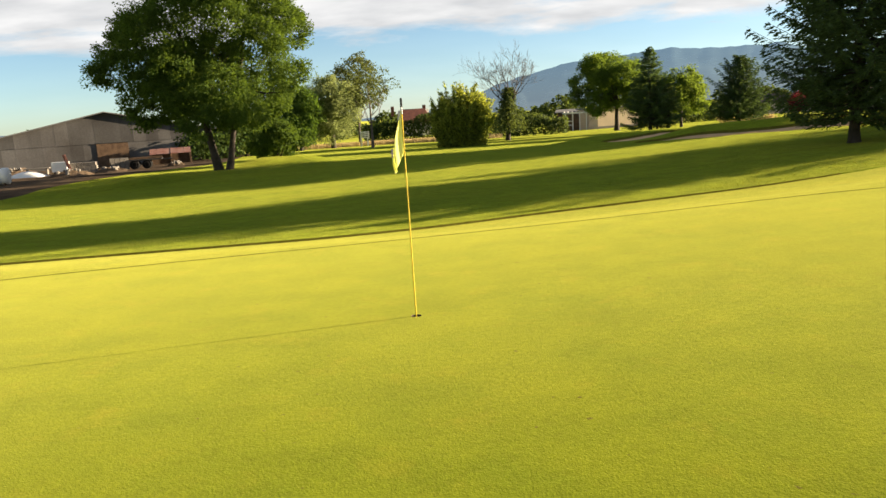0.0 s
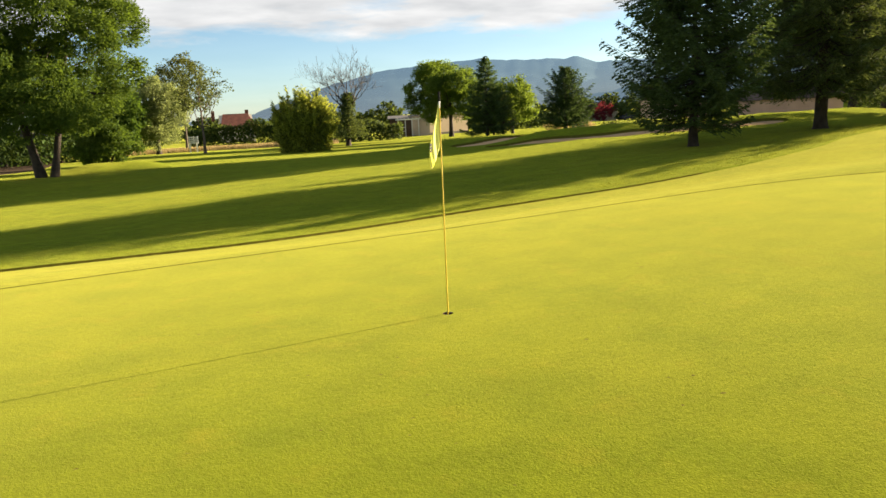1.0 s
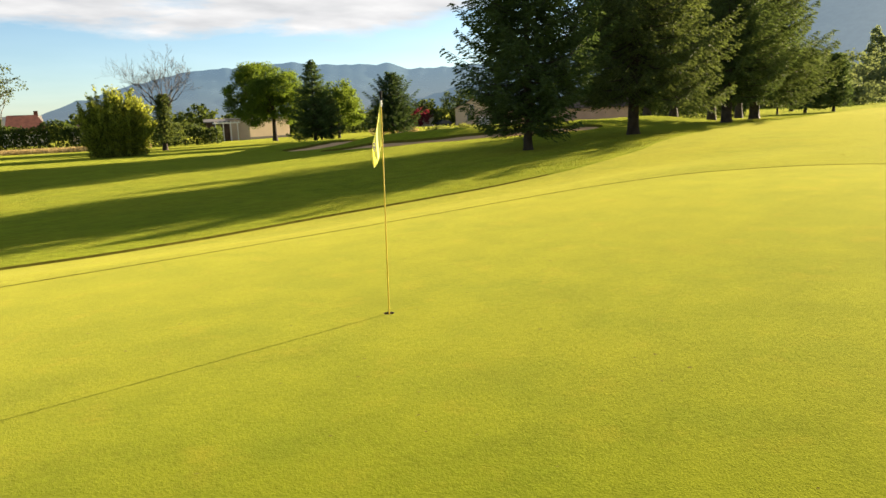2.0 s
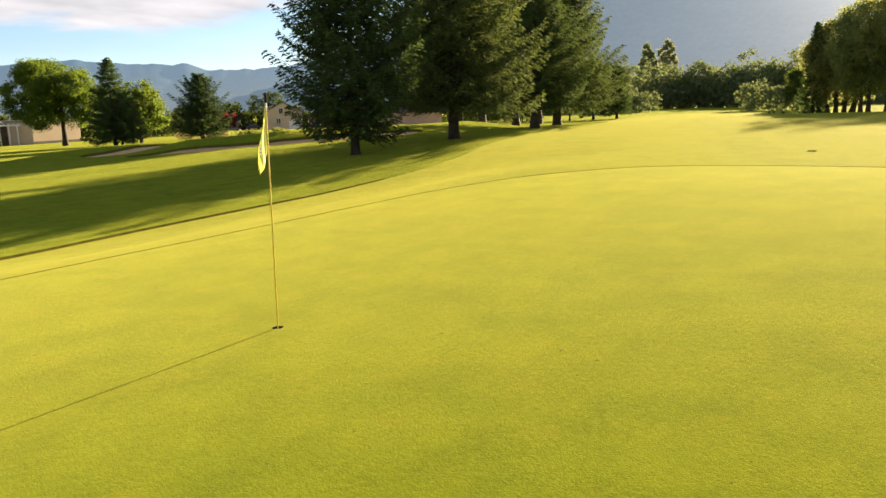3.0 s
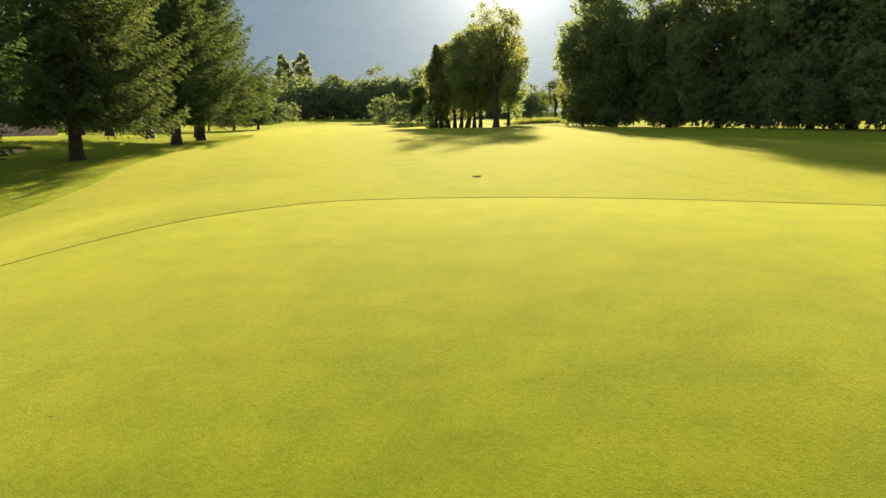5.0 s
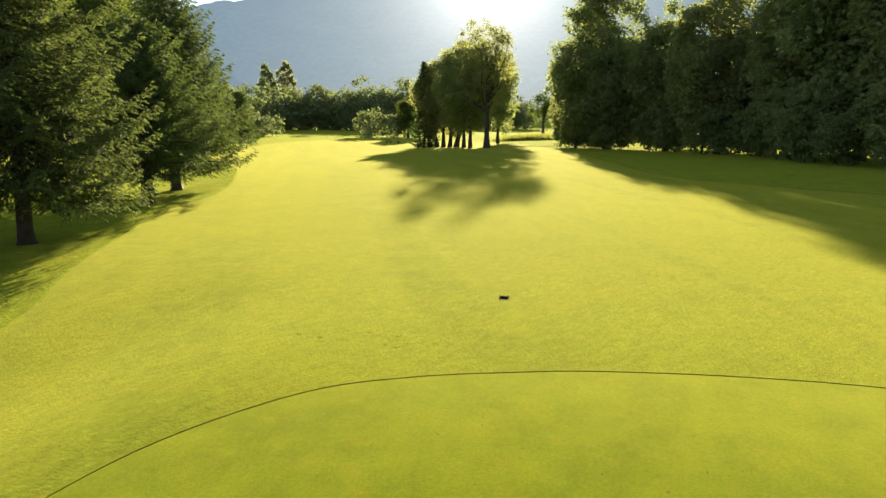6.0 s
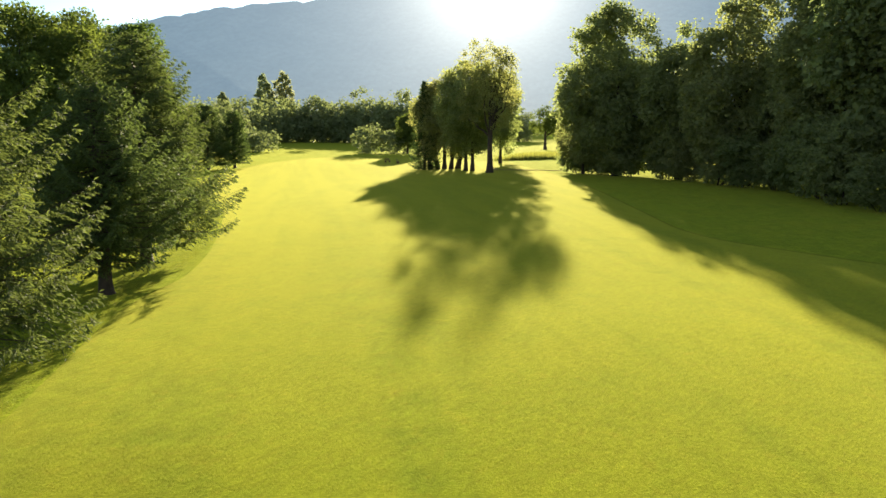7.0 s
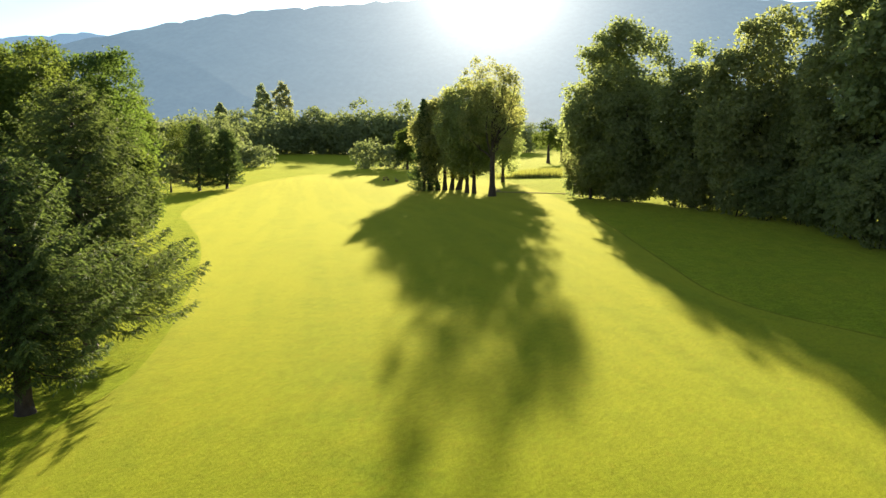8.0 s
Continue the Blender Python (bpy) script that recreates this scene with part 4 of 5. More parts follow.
for i, (az, dist, hgt, sp) in enumerate(((57.1, 400, 35.0, 5.2), (58.6, 400, 35.4, 6.3), (54.1, 380, 25.0, 2.8))):
    x, y = 14 + math.sin(radians(az)) * dist, 10 + math.cos(radians(az)) * dist
    broadleaf("poplar_tree", x, y, ground_z(x, y), "tall narrow poplar above the far wood", "poplar tree", 95 + i, hgt, sp, 0.5, POPLAR, 320, 44, 1.5, 0.65, 0.95, bole=0.05, limbs=4, lump=0.1, hollow=0.6, lobes=56, group="poplars above the far wood")
for i, (x, y, hgt, sp) in enumerate(((254.5, 56.5, 14.5, 6.0), (260, 53.0, 13.0, 5.2))):
    broadleaf("parkland_tree", x, y, ground_z(x, y), "round tree standing in the sunlit far meadow", "tree", 100 + i, hgt, sp, 0.55, OAK, 110, 44, 1.6, 0.5, bole=0.2, limbs=5, group="pair of trees in the far meadow")
for i, (x, y, hgt, sp) in enumerate(((132.0, 101.3, 12.8, 4.9), (137.4, 98.8, 11.6, 4.3))):
    spruce("far_spruce", x, y, ground_z(x, y), "dark spruce at the far corner of the fairway", 105 + i, hgt, sp, 0.3, skirt=1.0, full=0.5, bare=1.5, step=0.48, twig=0.85, dens=0.55, lift=0.4, tier=0.25, group="pair of spruces at the far corner")
broadleaf("far_small_tree", 127.8, 104.6, ground_z(127.8, 104.6), "small round tree beside the far spruces", "tree", 108, 6.0, 2.4, 0.2, WOODS, 60, 40, 1.0, 0.4, bole=0.15)
broadleaf("far_oak", 143, 113, ground_z(143, 113), "leafy tree behind the far spruces", "tree", 109, 13.5, 5.2, 0.4, OAK, 110, 44, 1.6, 0.45, bole=0.1)

# ---------------------------------------------------------------- left of the green: yard side
broadleaf("ash_tree", -14.5, 44.8, ground_z(-14.5, 44.8), "large spreading ash with two leaning trunks at the yard", "ash tree", 127, 12.5, 6.5, 0.24, ASH, 1050, 150, 0.84, 0.17, 0.52, lobes=42, bole=0.10, trunks=2, limbs=14, lump=0.2, low=-0.95, hollow=0.45, offset=(0.1, 0.3), tight=0.88)
shrub("hazel_shrub", -12.6, 50.2, ground_z(-12.6, 50.2), "leafy green shrub behind the ash trunks", "shrub", 128, (2.2, 1.6, 3.0), ASH, 120, 80, 0.6, 0.17)
broadleaf("maple_tree", -17.2, 78.0, ground_z(-17.2, 78), "full green tree beside the willow", "tree", 121, 7.6, 3.3, 0.22, ASH, 220, 90, 0.95, 0.26, bole=0.05, low=-0.95, trunks=2, limbs=6)
broadleaf("willow_tree", -14.0, 81.5, ground_z(-14, 81.5), "rounded grey-green willow by the dry grass", "willow tree", 122, 7.9, 3.7, 0.24, WILLOW, 420, 90, 0.9, 0.24, 0.36, bole=0.06, low=-0.95, limbs=6, lump=0.12, hollow=0.55)
broadleaf("thin_tree", -11.8, 87.2, ground_z(-11.8, 87.2), "thin-crowned tree with a pale trunk by the hedge", "tree", 123, 10.6, 3.5, 0.16, SPARSE, 130, 44, 0.85, 0.24, bole=0.32, bark=PALE_BARK, limbs=9, lump=0.5, hollow=0.2)
broadleaf("thin_tree", -8.6, 72.9, ground_z(-8.6, 72.9), "half-bare thin tree with twiggy limbs on the mown grass", "tree", 124, 8.6, 2.7, 0.13, SPARSE, 80, 34, 0.75, 0.21, bole=0.36, bark=PALE_BARK, limbs=10, lump=0.5, hollow=0.2)


def bare_limb(rng, a, way, length, r, level, pieces):
    p, d = Vector(a), Vector(way).normalized()
    pts_, rad = [p.copy()], [r]
    for i in range(4):
        d = (d + Vector(rng.normal(size=3)) * 0.16 + Vector((0, 0, 0.05))).normalized()
        p = p + d * length / 4
        pts_.append(p.copy())
        rad.append(max(0.0065, r * (1 - 0.6 * (i + 1) / 4)))
    pieces.append(tube(pts_, rad, 6 if level < 2 else 4))
    if level < 5:
        for k in range(4 if level < 4 else 3):
            q = pts_[2 + k % 3]
            side = Vector(rng.normal(size=3))
            bare_limb(rng, q, d + side.normalized() * 0.7 + Vector((0, 0, 0.12)), length * rng.uniform(0.5, 0.74), rad[2 + k % 3] * 0.62, level + 1, pieces)


rng = np.random.default_rng(131)
bare_tree = root("bare_tree", 4.7, 70.1, ground_z(4.7, 70.1), "leafless grey tree with ivy climbing its trunk", "tree")
(v, f), tp = trunk_tube(3.8, 0.21, (0.15, 0), rng, top=0.7)
place("trunk", mesh_of("trunk", v, f, BARK, True), bare_tree)
for wx, wz, ln in ((-1.0, 0.65, 2.4), (-0.6, 1.0, 2.6), (-0.1, 1.4, 2.6), (1.0, 0.75, 2.6), (0.5, 1.15, 2.55)):
    pieces = []
    bare_limb(rng, tp[-2], (wx, rng.uniform(-0.5, 0.5), wz), ln, 0.085, 1, pieces)
    v, f = merge(pieces)
    place("limb", mesh_of("limb", v, f, PALE_BARK), bare_tree)
n_ = 5600
hz_ = rng.uniform(0.15, 1, n_) * 4.9
aa, rr = rng.uniform(0, 6.283, n_), rng.normal(0.62, 0.34, n_) * (1.15 + 0.45 * np.sin(hz_ * 1.5)) * np.clip((5.3 - hz_) / 2.0, 0.25, 1)
P = np.stack([0.15 * hz_ / 4 + rr * np.cos(aa), rr * np.sin(aa), hz_], 1)
V, F = leaves(P, rng.normal(size=(n_, 3)), 0.17, 0.8, rng)
place("ivy", mesh_of("ivy", V, F, IVY), bare_tree, "dark green ivy round the trunk")

# bamboo: arching canes with long leaves
rng = np.random.default_rng(140)
bamboo = root("bamboo_clump", 0.3, 59.6, ground_z(0.3, 59.6), "dense yellow-green bamboo clump on the grass", "bamboo")
canes, P, D = [], [], []
for i in range(210):
    a, r_ = rng.uniform(0, 6.283), 1.85 * math.sqrt(rng.uniform(0, 1))
    bx, by = r_ * math.cos(a), r_ * math.sin(a) * 0.8
    top = rng.uniform(2.3, 4.7) * (1 - 0.32 * (r_ / 1.85) ** 2)
    ox, oy = bx * rng.uniform(0.15, 0.5), by * rng.uniform(0.15, 0.5)
    line = [(bx + ox * t * t, by + oy * t * t, top * t) for t in (0, 0.35, 0.7, 1)]
    canes.append(tube(line, [0.012, 0.011, 0.009, 0.004], 4))
    n = 80
    t = rng.uniform(0.03, 0.97, n)[:, None]
    P.append(np.array([bx, by, 0]) + np.array([ox, oy, 0]) * t * t + np.array([0, 0, top]) * t + rng.normal(size=(n, 3)) * 0.13)
    D.append(rng.normal(size=(n, 3)) + np.array([bx, by, 0]) * 0.4 + np.array([0, 0, -0.3]))
    # feathery tip along the last of the cane
    n = 52
    t = rng.uniform(0.78, 1.14, n)[:, None]
    P.append(np.array([bx, by, 0]) + np.array([ox, oy, 0]) * t * t + np.array([0, 0, top]) * t + rng.normal(size=(n, 3)) * 0.07)
    D.append(rng.normal(size=(n, 3)) * 0.5 + np.array([bx, by, 0]) * 0.3 + np.array([0, 0, 0.8]))
# a low cane that arches out to the side
for k in range(7):
    n = 60
    t = rng.uniform(0.3, 1.0, n)[:, None]
    P.append(np.array([-1.7, -0.9, 0.3]) + np.array([-0.75 + 0.1 * k, -0.3, 0]) * t + np.array([0, 0, 1.5]) * t * (1.35 - t * 0.65) + rng.normal(size=(n, 3)) * 0.09)
    D.append(rng.normal(size=(n, 3)) * 0.4 + np.array([0.8, 0, -0.8]))
V, F = leaves(np.concatenate(P), np.concatenate(D), 0.36, 0.24, rng)
place("foliage", mesh_of("foliage", V, F, BAMBOO), bamboo)
v, f = merge(canes)
place("canes", mesh_of("canes", v, f, REED), bamboo, "green bamboo canes")

broadleaf("walnut_tree", 16.8, 78.6, ground_z(16.8, 78.6), "round-crowned green tree in front of the beige shed", "tree", 150, 8.2, 4.5, 0.24, WALNUT, 560, 110, 0.8, 0.18, 0.55, lobes=22, bole=0.15, low=-0.9, limbs=9, lump=0.35, offset=(-0.2, 0), tight=0.84, hollow=0.35)
spruce("young_spruce", 16.0, 61.7, ground_z(16, 61.7), "dark conical spruce beside the mown grass", 151, 6.9, 2.4, 0.15, skirt=0.9, bare=0.8, step=0.24, twig=0.36, full=0.85, dens=1.3, droop=0.25, lift=0.3, tier=0.25, comb=0.12)
spruce("young_spruce", 17.7, 62.6, ground_z(17.7, 62.6), "low dark spruce behind the taller one", 152, 3.9, 1.4, 0.12, skirt=0.8, bare=1.0, step=0.26, twig=0.35, full=0.8)
spruce("young_spruce", 16.7, 62.2, ground_z(16.7, 62.2), "thin young spruce close between its neighbours", 158, 3.6, 1.2, 0.1, skirt=0.8, bare=0.9, step=0.26, twig=0.32, full=0.8)
broadleaf("small_tree", 21.2, 70.6, ground_z(21.2, 70.6), "small yellow-green round tree", "tree", 153, 5.6, 2.8, 0.13, WALNUT, 160, 80, 0.8, 0.22, bole=0.1, limbs=5)
spruce("yew_tree", 23.7, 62.8, ground_z(23.7, 62.8), "dark many-topped yew on a short trunk", 154, 5.6, 2.9, 0.17, YEW, bare=0.75, step=0.22, twig=0.40, full=0.85, dens=1.2, droop=0.05, lift=0.9, tier=0.3, comb=0.03, skirt=0.8, category="yew tree")
broadleaf("far_tree", 92, 175, ground_z(92, 175), "leafy tree behind the houses", "tree", 155, 9.5, 6.0, 0.35, HEDGE, 90, 44, 1.4, 0.45, bole=0.15, limbs=4)
shrub("copper_shrub", 74.0, 163.0, ground_z(74, 163), "dark red copper-leaved shrub beside the parked car", "shrub", 156, (3.0, 2.4, 4.4), COPPER, 60, 44, 0.8, 0.3)
shrub("yellow_shrub", 71.5, 166, ground_z(71.5, 166), "yellow-green shrub behind the copper one", "shrub", 157, (4.0, 2.4, 5.4), OAK, 60, 44, 0.8, 0.3)
for i, (x, y, rx, hz2) in enumerate(((27.5, 74, 2.2, 0.9), (31, 76, 1.6, 0.7), (30, 66.5, 2.0, 0.8), (33.5, 67.5, 1.8, 0.9))):
    shrub("rough_tuft", x, y, ground_z(x, y), "low mound of long dry and green grass", "grass tuft", 160 + i, (rx, 1.0, hz2), DRY if i < 2 else REED, 40, 40, 0.35, 0.3, "long grass mounds", 0.12, 0, 1.2)


def hedge(x0, y0, x1, y1, hgt, wid, seed, label, mat=HEDGE, dens=26):
    rng = np.random.default_rng(seed)
    L = math.hypot(x1 - x0, y1 - y0)
    ob = root("hedge", (x0 + x1) / 2, (y0 + y1) / 2, ground_z((x0 + x1) / 2, (y0 + y1) / 2), label, "hedge", turn=math.degrees(math.atan2(y1 - y0, x1 - x0)))
    n = int(L * hgt * dens * 5.0)
    u = rng.uniform(-L / 2, L / 2, n)
    topz = hgt * (0.82 + 0.18 * np.sin(u * 0.9 + seed) * np.sin(u * 0.37 + 1)) + rng.normal(size=n) * 0.1
    w = rng.uniform(0, 1, n) ** 0.7
    P = np.stack([u, rng.normal(size=n) * wid * 0.36, w * topz], 1)
    V, F = leaves(P, rng.normal(size=(n, 3)), 0.3, 0.7, rng)
    place("foliage", mesh_of("foliage", V, F, mat), ob)
    pieces = [tube([(s, 0, -0.05), (s + 0.1, 0.05, hgt * 0.6)], [0.05, 0.02], 5) for s in np.arange(-L / 2 + 0.5, L / 2, 1.2)]
    v, f = merge(pieces)
    place("stems", mesh_of("stems", v, f, BARK), ob)
    return ob


hedge(-12.5, 96, 1.5, 97, 3.5, 1.6, 170, "trimmed dark green hedge behind the dry grass")
hedge(1.5, 96, 9, 92, 3.0, 1.8, 171, "dark green hedge behind the bare tree")
hedge(6.0, 88, 13.0, 88, 2.7, 1.6, 172, "ivy-covered fence-high hedge beside the pergola", IVY)
hedge(24, 100, 46, 112, 2.6, 2.0, 173, "low scrub hedge behind the small trees")
hedge(-30, 86, -17, 86, 3.2, 2.0, 174, "dark shrubs between the barn and the willow")
hedge(-24, 63, -17.5, 71, 3.0, 2.0, 176, "dark shrubs at the corner of the barn")
hedge(103, 118, 120, 106, 4.0, 2.5, 175, "grey-green shrubs behind the spruce trunks")

# dry grass along the hedge and turf blades in the rough
rng = np.random.default_rng(180)


def blades(name, P, hgt, wide, mat, label, category, lean=0.35):
    n = len(P)
    a = rng.uniform(0, 6.283, n)
    hh = hgt * rng.uniform(0.5, 1.3, n)
    tip = P + np.stack([np.cos(a) * hh * lean, np.sin(a) * hh * lean, hh], 1)
    sd = np.stack([-np.sin(a), np.cos(a), 0 * a], 1) * wide
    V = np.stack([P - sd, P + sd, tip], 1).reshape(-1, 3)
    return tagged(new(name, mesh_of(name, V, np.arange(3 * n).reshape(-1, 3), mat)), label, category, kind="stuff")


n = 26000
u = rng.uniform(0, 1, n)
X, Y = -19 + 24 * u, 84.5 + 4.0 * u + rng.normal(size=n) * 0.9 + 2.0 * np.sin(u * 5)
blades("dry_grass", np.stack([X, Y, land(X, Y)], 1), 0.45, 0.03, DRY, "strip of tall straw-coloured dry grass by the hedge", "grass")
n = 30000
X = rng.uniform(-14, 58, n)
Y = np.interp(X, (-14, -5, 2, 11, 18, 30, 44, 58), (13.9, 15.5, 17.4, 19.3, 22.9, 29.3, 35.4, 44.8)) + rng.exponential(2.6, n)
pt = np.stack([X, Y], 1)
ok = ~inside(widened(fair_loop, 0.12), pt) & ~inside(bunker_loops[0], pt) & ~inside(bunker_loops[1], pt)
X, Y = X[ok], Y[ok]
blades("rough_grass", np.stack([X, Y, land(X, Y) + 0.02], 1), 0.045, 0.006, BLADES, "uneven longer grass of the rough", "grass", 1.8)
# scuffed turf beside the green's edge
V, F = [], []
for k in range(26):
    x = 15.1 + rng.normal() * 0.5
    y = rng.uniform(9.4, 13.4)
    a, c_ = rng.uniform(0.5, 2.2), rng.uniform(0.02, 0.06)
    o, turn_ = len(V), rng.uniform(-0.5, 0.5) + 1.6
    for q in range(8):
        w = q * math.tau / 8
        u_, v_ = c_ * a * math.cos(w) * rng.uniform(0.7, 1.2), c_ * 0.5 * math.sin(w) * rng.uniform(0.7, 1.2)
        px, py = x + u_ * math.cos(turn_) - v_ * math.sin(turn_), y + u_ * math.sin(turn_) + v_ * math.cos(turn_)
        V.append((px, py, ground_z(px, py) + 0.003))
    V.append((x, y, ground_z(x, y) + rng.uniform(0.004, 0.008)))
    F += [(o + q, o + (q + 1) % 8, o + 8) for q in range(8)]
tagged(new("worn_turf", mesh_of("worn_turf", V, F, FRINGE, True)), "scattered scuffs and lifted bits of turf beside the green", "turf", kind="stuff")
# reeds round the ditch
n = 9000
X, Y = rng.uniform(176, 196, n), rng.normal(45, 3.6, n)
blades("reeds", np.stack([X, Y, land(X, Y)], 1), 1.3, 0.06, REED, "band of green reeds across the far meadow", "reeds", 0.2)

# ---------------------------------------------------------------- barn and yard
barn = root("barn", -30.4, 62.9, ground_z(-30.4, 62.9), "grey sheet-metal barn with a low gable and a wooden door", "barn", turn=25.7)
HALF, RIDGE, EAVE, DEEP = 11.12, 4.6, 2.25, 26.0
DOOR_L, DOOR_R, SEAM = -0.92, 1.62, 1.98


def barn_top(u):
    return RIDGE - (RIDGE - EAVE) * abs(u) / HALF


bm = bmesh.new()
outline = [(-HALF, 0), (-HALF, EAVE), (0, RIDGE), (HALF, EAVE), (HALF, 0)]
for yy in (0.12, 0.3):
    bm.faces.new([bm.verts.new((a, yy, b)) for a, b in outline])
part("gable_wall", bm, ZINC, barn, "dark wall behind the sheets")
rng = np.random.default_rng(200)
u = -HALF
while u < HALF - 0.1:
    w = min(1.02, HALF - u)
    for lo, hi, name in ((0.02, SEAM + 0.02, "lower_sheet"), (SEAM, None, "upper_sheet")):
        t0, t1 = (barn_top(u), barn_top(u + w)) if hi is None else (min(hi, barn_top(u)), min(hi, barn_top(u + w)))
        if min(t0, t1) - lo < 0.05:
            continue
        # the doorway has no lower sheets
        left = DOOR_R if hi and u < DOOR_R < u + w else u
        if hi and DOOR_L - 0.01 < u and u + w < DOOR_R:
            continue
        wide_ = u + w - left
        bm = bmesh.new()
        yy = 0.05 + rng.uniform(-0.003, 0.003) - (0.03 if hi is None else 0)
        steps = 8
        rows_ = []
        for s in range(steps + 1):
            a = left + 0.0005 + (wide_ - 0.001) * s / steps
            wave = 0.0007 * (1 if s % 2 else -1)
            tz = t0 + (t1 - t0) * s / steps
            rows_.append((bm.verts.new((a, yy + wave, lo)), bm.verts.new((a, yy + wave, tz))))
        for p, q in zip(rows_, rows_[1:]):
            bm.faces.new((p[0], q[0], q[1], p[1]))
        part(name, bm, ZINC, barn)
    u += w
for sgn in (-1, 1):
    bm = bmesh.new()
    n_ = 14
    grid = []
    for i in range(n_ + 1):
        a = sgn * (HALF + 0.35) * i / n_
        zt = RIDGE + 0.08 - (RIDGE - EAVE) * abs(a) / HALF
        grid.append([bm.verts.new((a, yy, zt + dz)) for yy, dz in ((-0.3, 0), (DEEP, 0), (DEEP, -0.09), (-0.3, -0.09))])
    for p, q in zip(grid, grid[1:]):
        for j in range(4):
            bm.faces.new((p[j], q[j], q[(j + 1) % 4], p[(j + 1) % 4]))
    part("roof_slope", bm, ROOF_GREY, barn, "grey corrugated roof slope")
for x0, x1 in ((-HALF, -HALF + 0.2), (HALF - 0.2, HALF)):
    box_part("side_wall", ZINC, barn, (x0, x1, 0.3, DEEP, 0, EAVE))
box_part("back_wall", ZINC, barn, (-HALF + 0.2, HALF - 0.2, DEEP - 0.2, DEEP, 0, EAVE))
door = box_part("barn_door", OLD_WOOD, barn, (DOOR_L, DOOR_R, 0.0, 0.09, 0.05, 1.97), 0.01, "brown boarded sliding door")
for i in range(6):
    x0 = DOOR_L + 0.02 + i * 0.418
    box_part("board", OLD_WOOD, door, (x0, x0 + 0.40, -0.035, -0.003, 0.06, 1.94))
box_part("door_rail", STEEL, barn, (DOOR_L - 0.1, DOOR_R + 0.1, -0.06, -0.01, 1.96, 2.03), 0.01, "dark steel door rail")

lean = root("lean_to_shed", -23.6, 59.4, ground_z(-23.6, 59.4), "low open shed with a rusty red sheet roof", "shed", turn=22)
for i in range(6):
    bm = bmesh.new()
    x0 = -1.6 + i * 0.53
    rows_ = []
    for s in range(9):
        a = x0 + 0.52 * s / 8
        wv = 0.003 * (1 if s % 2 else -1) + 0.012 * (i % 2)
        rows_.append((bm.verts.new((a, -1.0 + 0.06 * (i % 3), 0.86 + wv)), bm.verts.new((a, 1.2, 1.26 + wv))))
    for p, q in zip(rows_, rows_[1:]):
        bm.faces.new((p[0], q[0], q[1], p[1]))
    part("roof_sheet", bm, RUST, lean, "rusty corrugated roof sheet")
for x in (-1.5, 0, 1.5):
    box_part("post", OLD_WOOD, lean, (x - 0.05, x + 0.05, -0.9, -0.8, -0.05, 0.85), 0.008)
    box_part("post", OLD_WOOD, lean, (x - 0.05, x + 0.05, 1.0, 1.1, -0.05, 1.2), 0.008)
box_part("back_boards", OLD_WOOD, lean, (-1.6, 1.6, 1.1, 1.16, 0, 1.2))

trailer = root("farm_trailer", -23.1, 53.4, ground_z(-23.1, 53.4), "dark two-wheeled flatbed farm trailer in the yard", "trailer", turn=20)
box_part("bed", STEEL, trailer, (-1.05, 1.15, -0.75, 0.75, 0.62, 0.72), 0.015)
for y_ in (-0.75, 0.72):
    box_part("side_rail", OLD_WOOD, trailer, (-1.05, 1.15, y_, y_ + 0.03, 0.72, 0.84), 0.006, "weathered dark side board")
box_part("drawbar", STEEL, trailer, (1.15, 1.9, -0.05, 0.05, 0.58, 0.66), 0.01)
for x_ in (-0.75, 0.1):
    for y_ in (-0.72, 0.58):
        w_ = place("wheel", mesh_of("wheel", *tube([(x_, y_, 0.34), (x_, y_ + 0.01, 0.34), (x_, y_ + 0.14, 0.34), (x_, y_ + 0.15, 0.34)], [0.26, 0.34, 0.34, 0.26], 20), BLACK, True), trailer)
        place("rim", mesh_of("rim", *tube([(x_, y_ - 0.01, 0.34), (x_, y_ - 0.005, 0.34), (x_, y_ + 0.155, 0.34)], [0.16, 0.18, 0.18], 14), STEEL), w_)

for i, (x, y, w, d, hh, lab, mt) in enumerate(((-27.2, 52.3, 1.7, 0.8, 0.75, "stack of grey concrete blocks in the yard", CONCRETE), (-25.2, 53.6, 1.3, 0.7, 0.85, "stack of grey concrete blocks in the yard", CONCRETE))):
    st = root("block_stack", x, y, ground_z(x, y), lab, "block stack", "block stacks in the yard", 18 + 9 * i)
    for r_ in range(3):
        for c_ in range(4):
            bw, bh = w / 4, hh / 3
            o = (bw / 2) * (r_ % 2) * 0.3
            box_part("block", mt, st, (-w / 2 + c_ * bw + 0.012 + o, -w / 2 + (c_ + 1) * bw - 0.012 + o, -d / 2, d / 2 - 0.03 * ((c_ + r_) % 2), r_ * bh + 0.004, (r_ + 1) * bh - 0.004), 0.01)
crate = root("white_crate", -28.3, 51.2, ground_z(-28.3, 51.2), "dented white steel crate among the yard scrap", "crate", turn=12)
box_part("crate_body", WHITE, crate, (-0.5, 0.5, -0.4, 0.4, 0.22, 0.9), 0.04)
for x in (-0.4, 0.34):
    box_part("skid", OLD_WOOD, crate, (x, x + 0.08, -0.4, 0.4, -0.02, 0.22), 0.008)
beam = root("rusty_beam", -27.4, 50.9, ground_z(-27.4, 50.9), "rusty steel beam leaning up out of the scrap", "beam")
bm = bmesh.new()
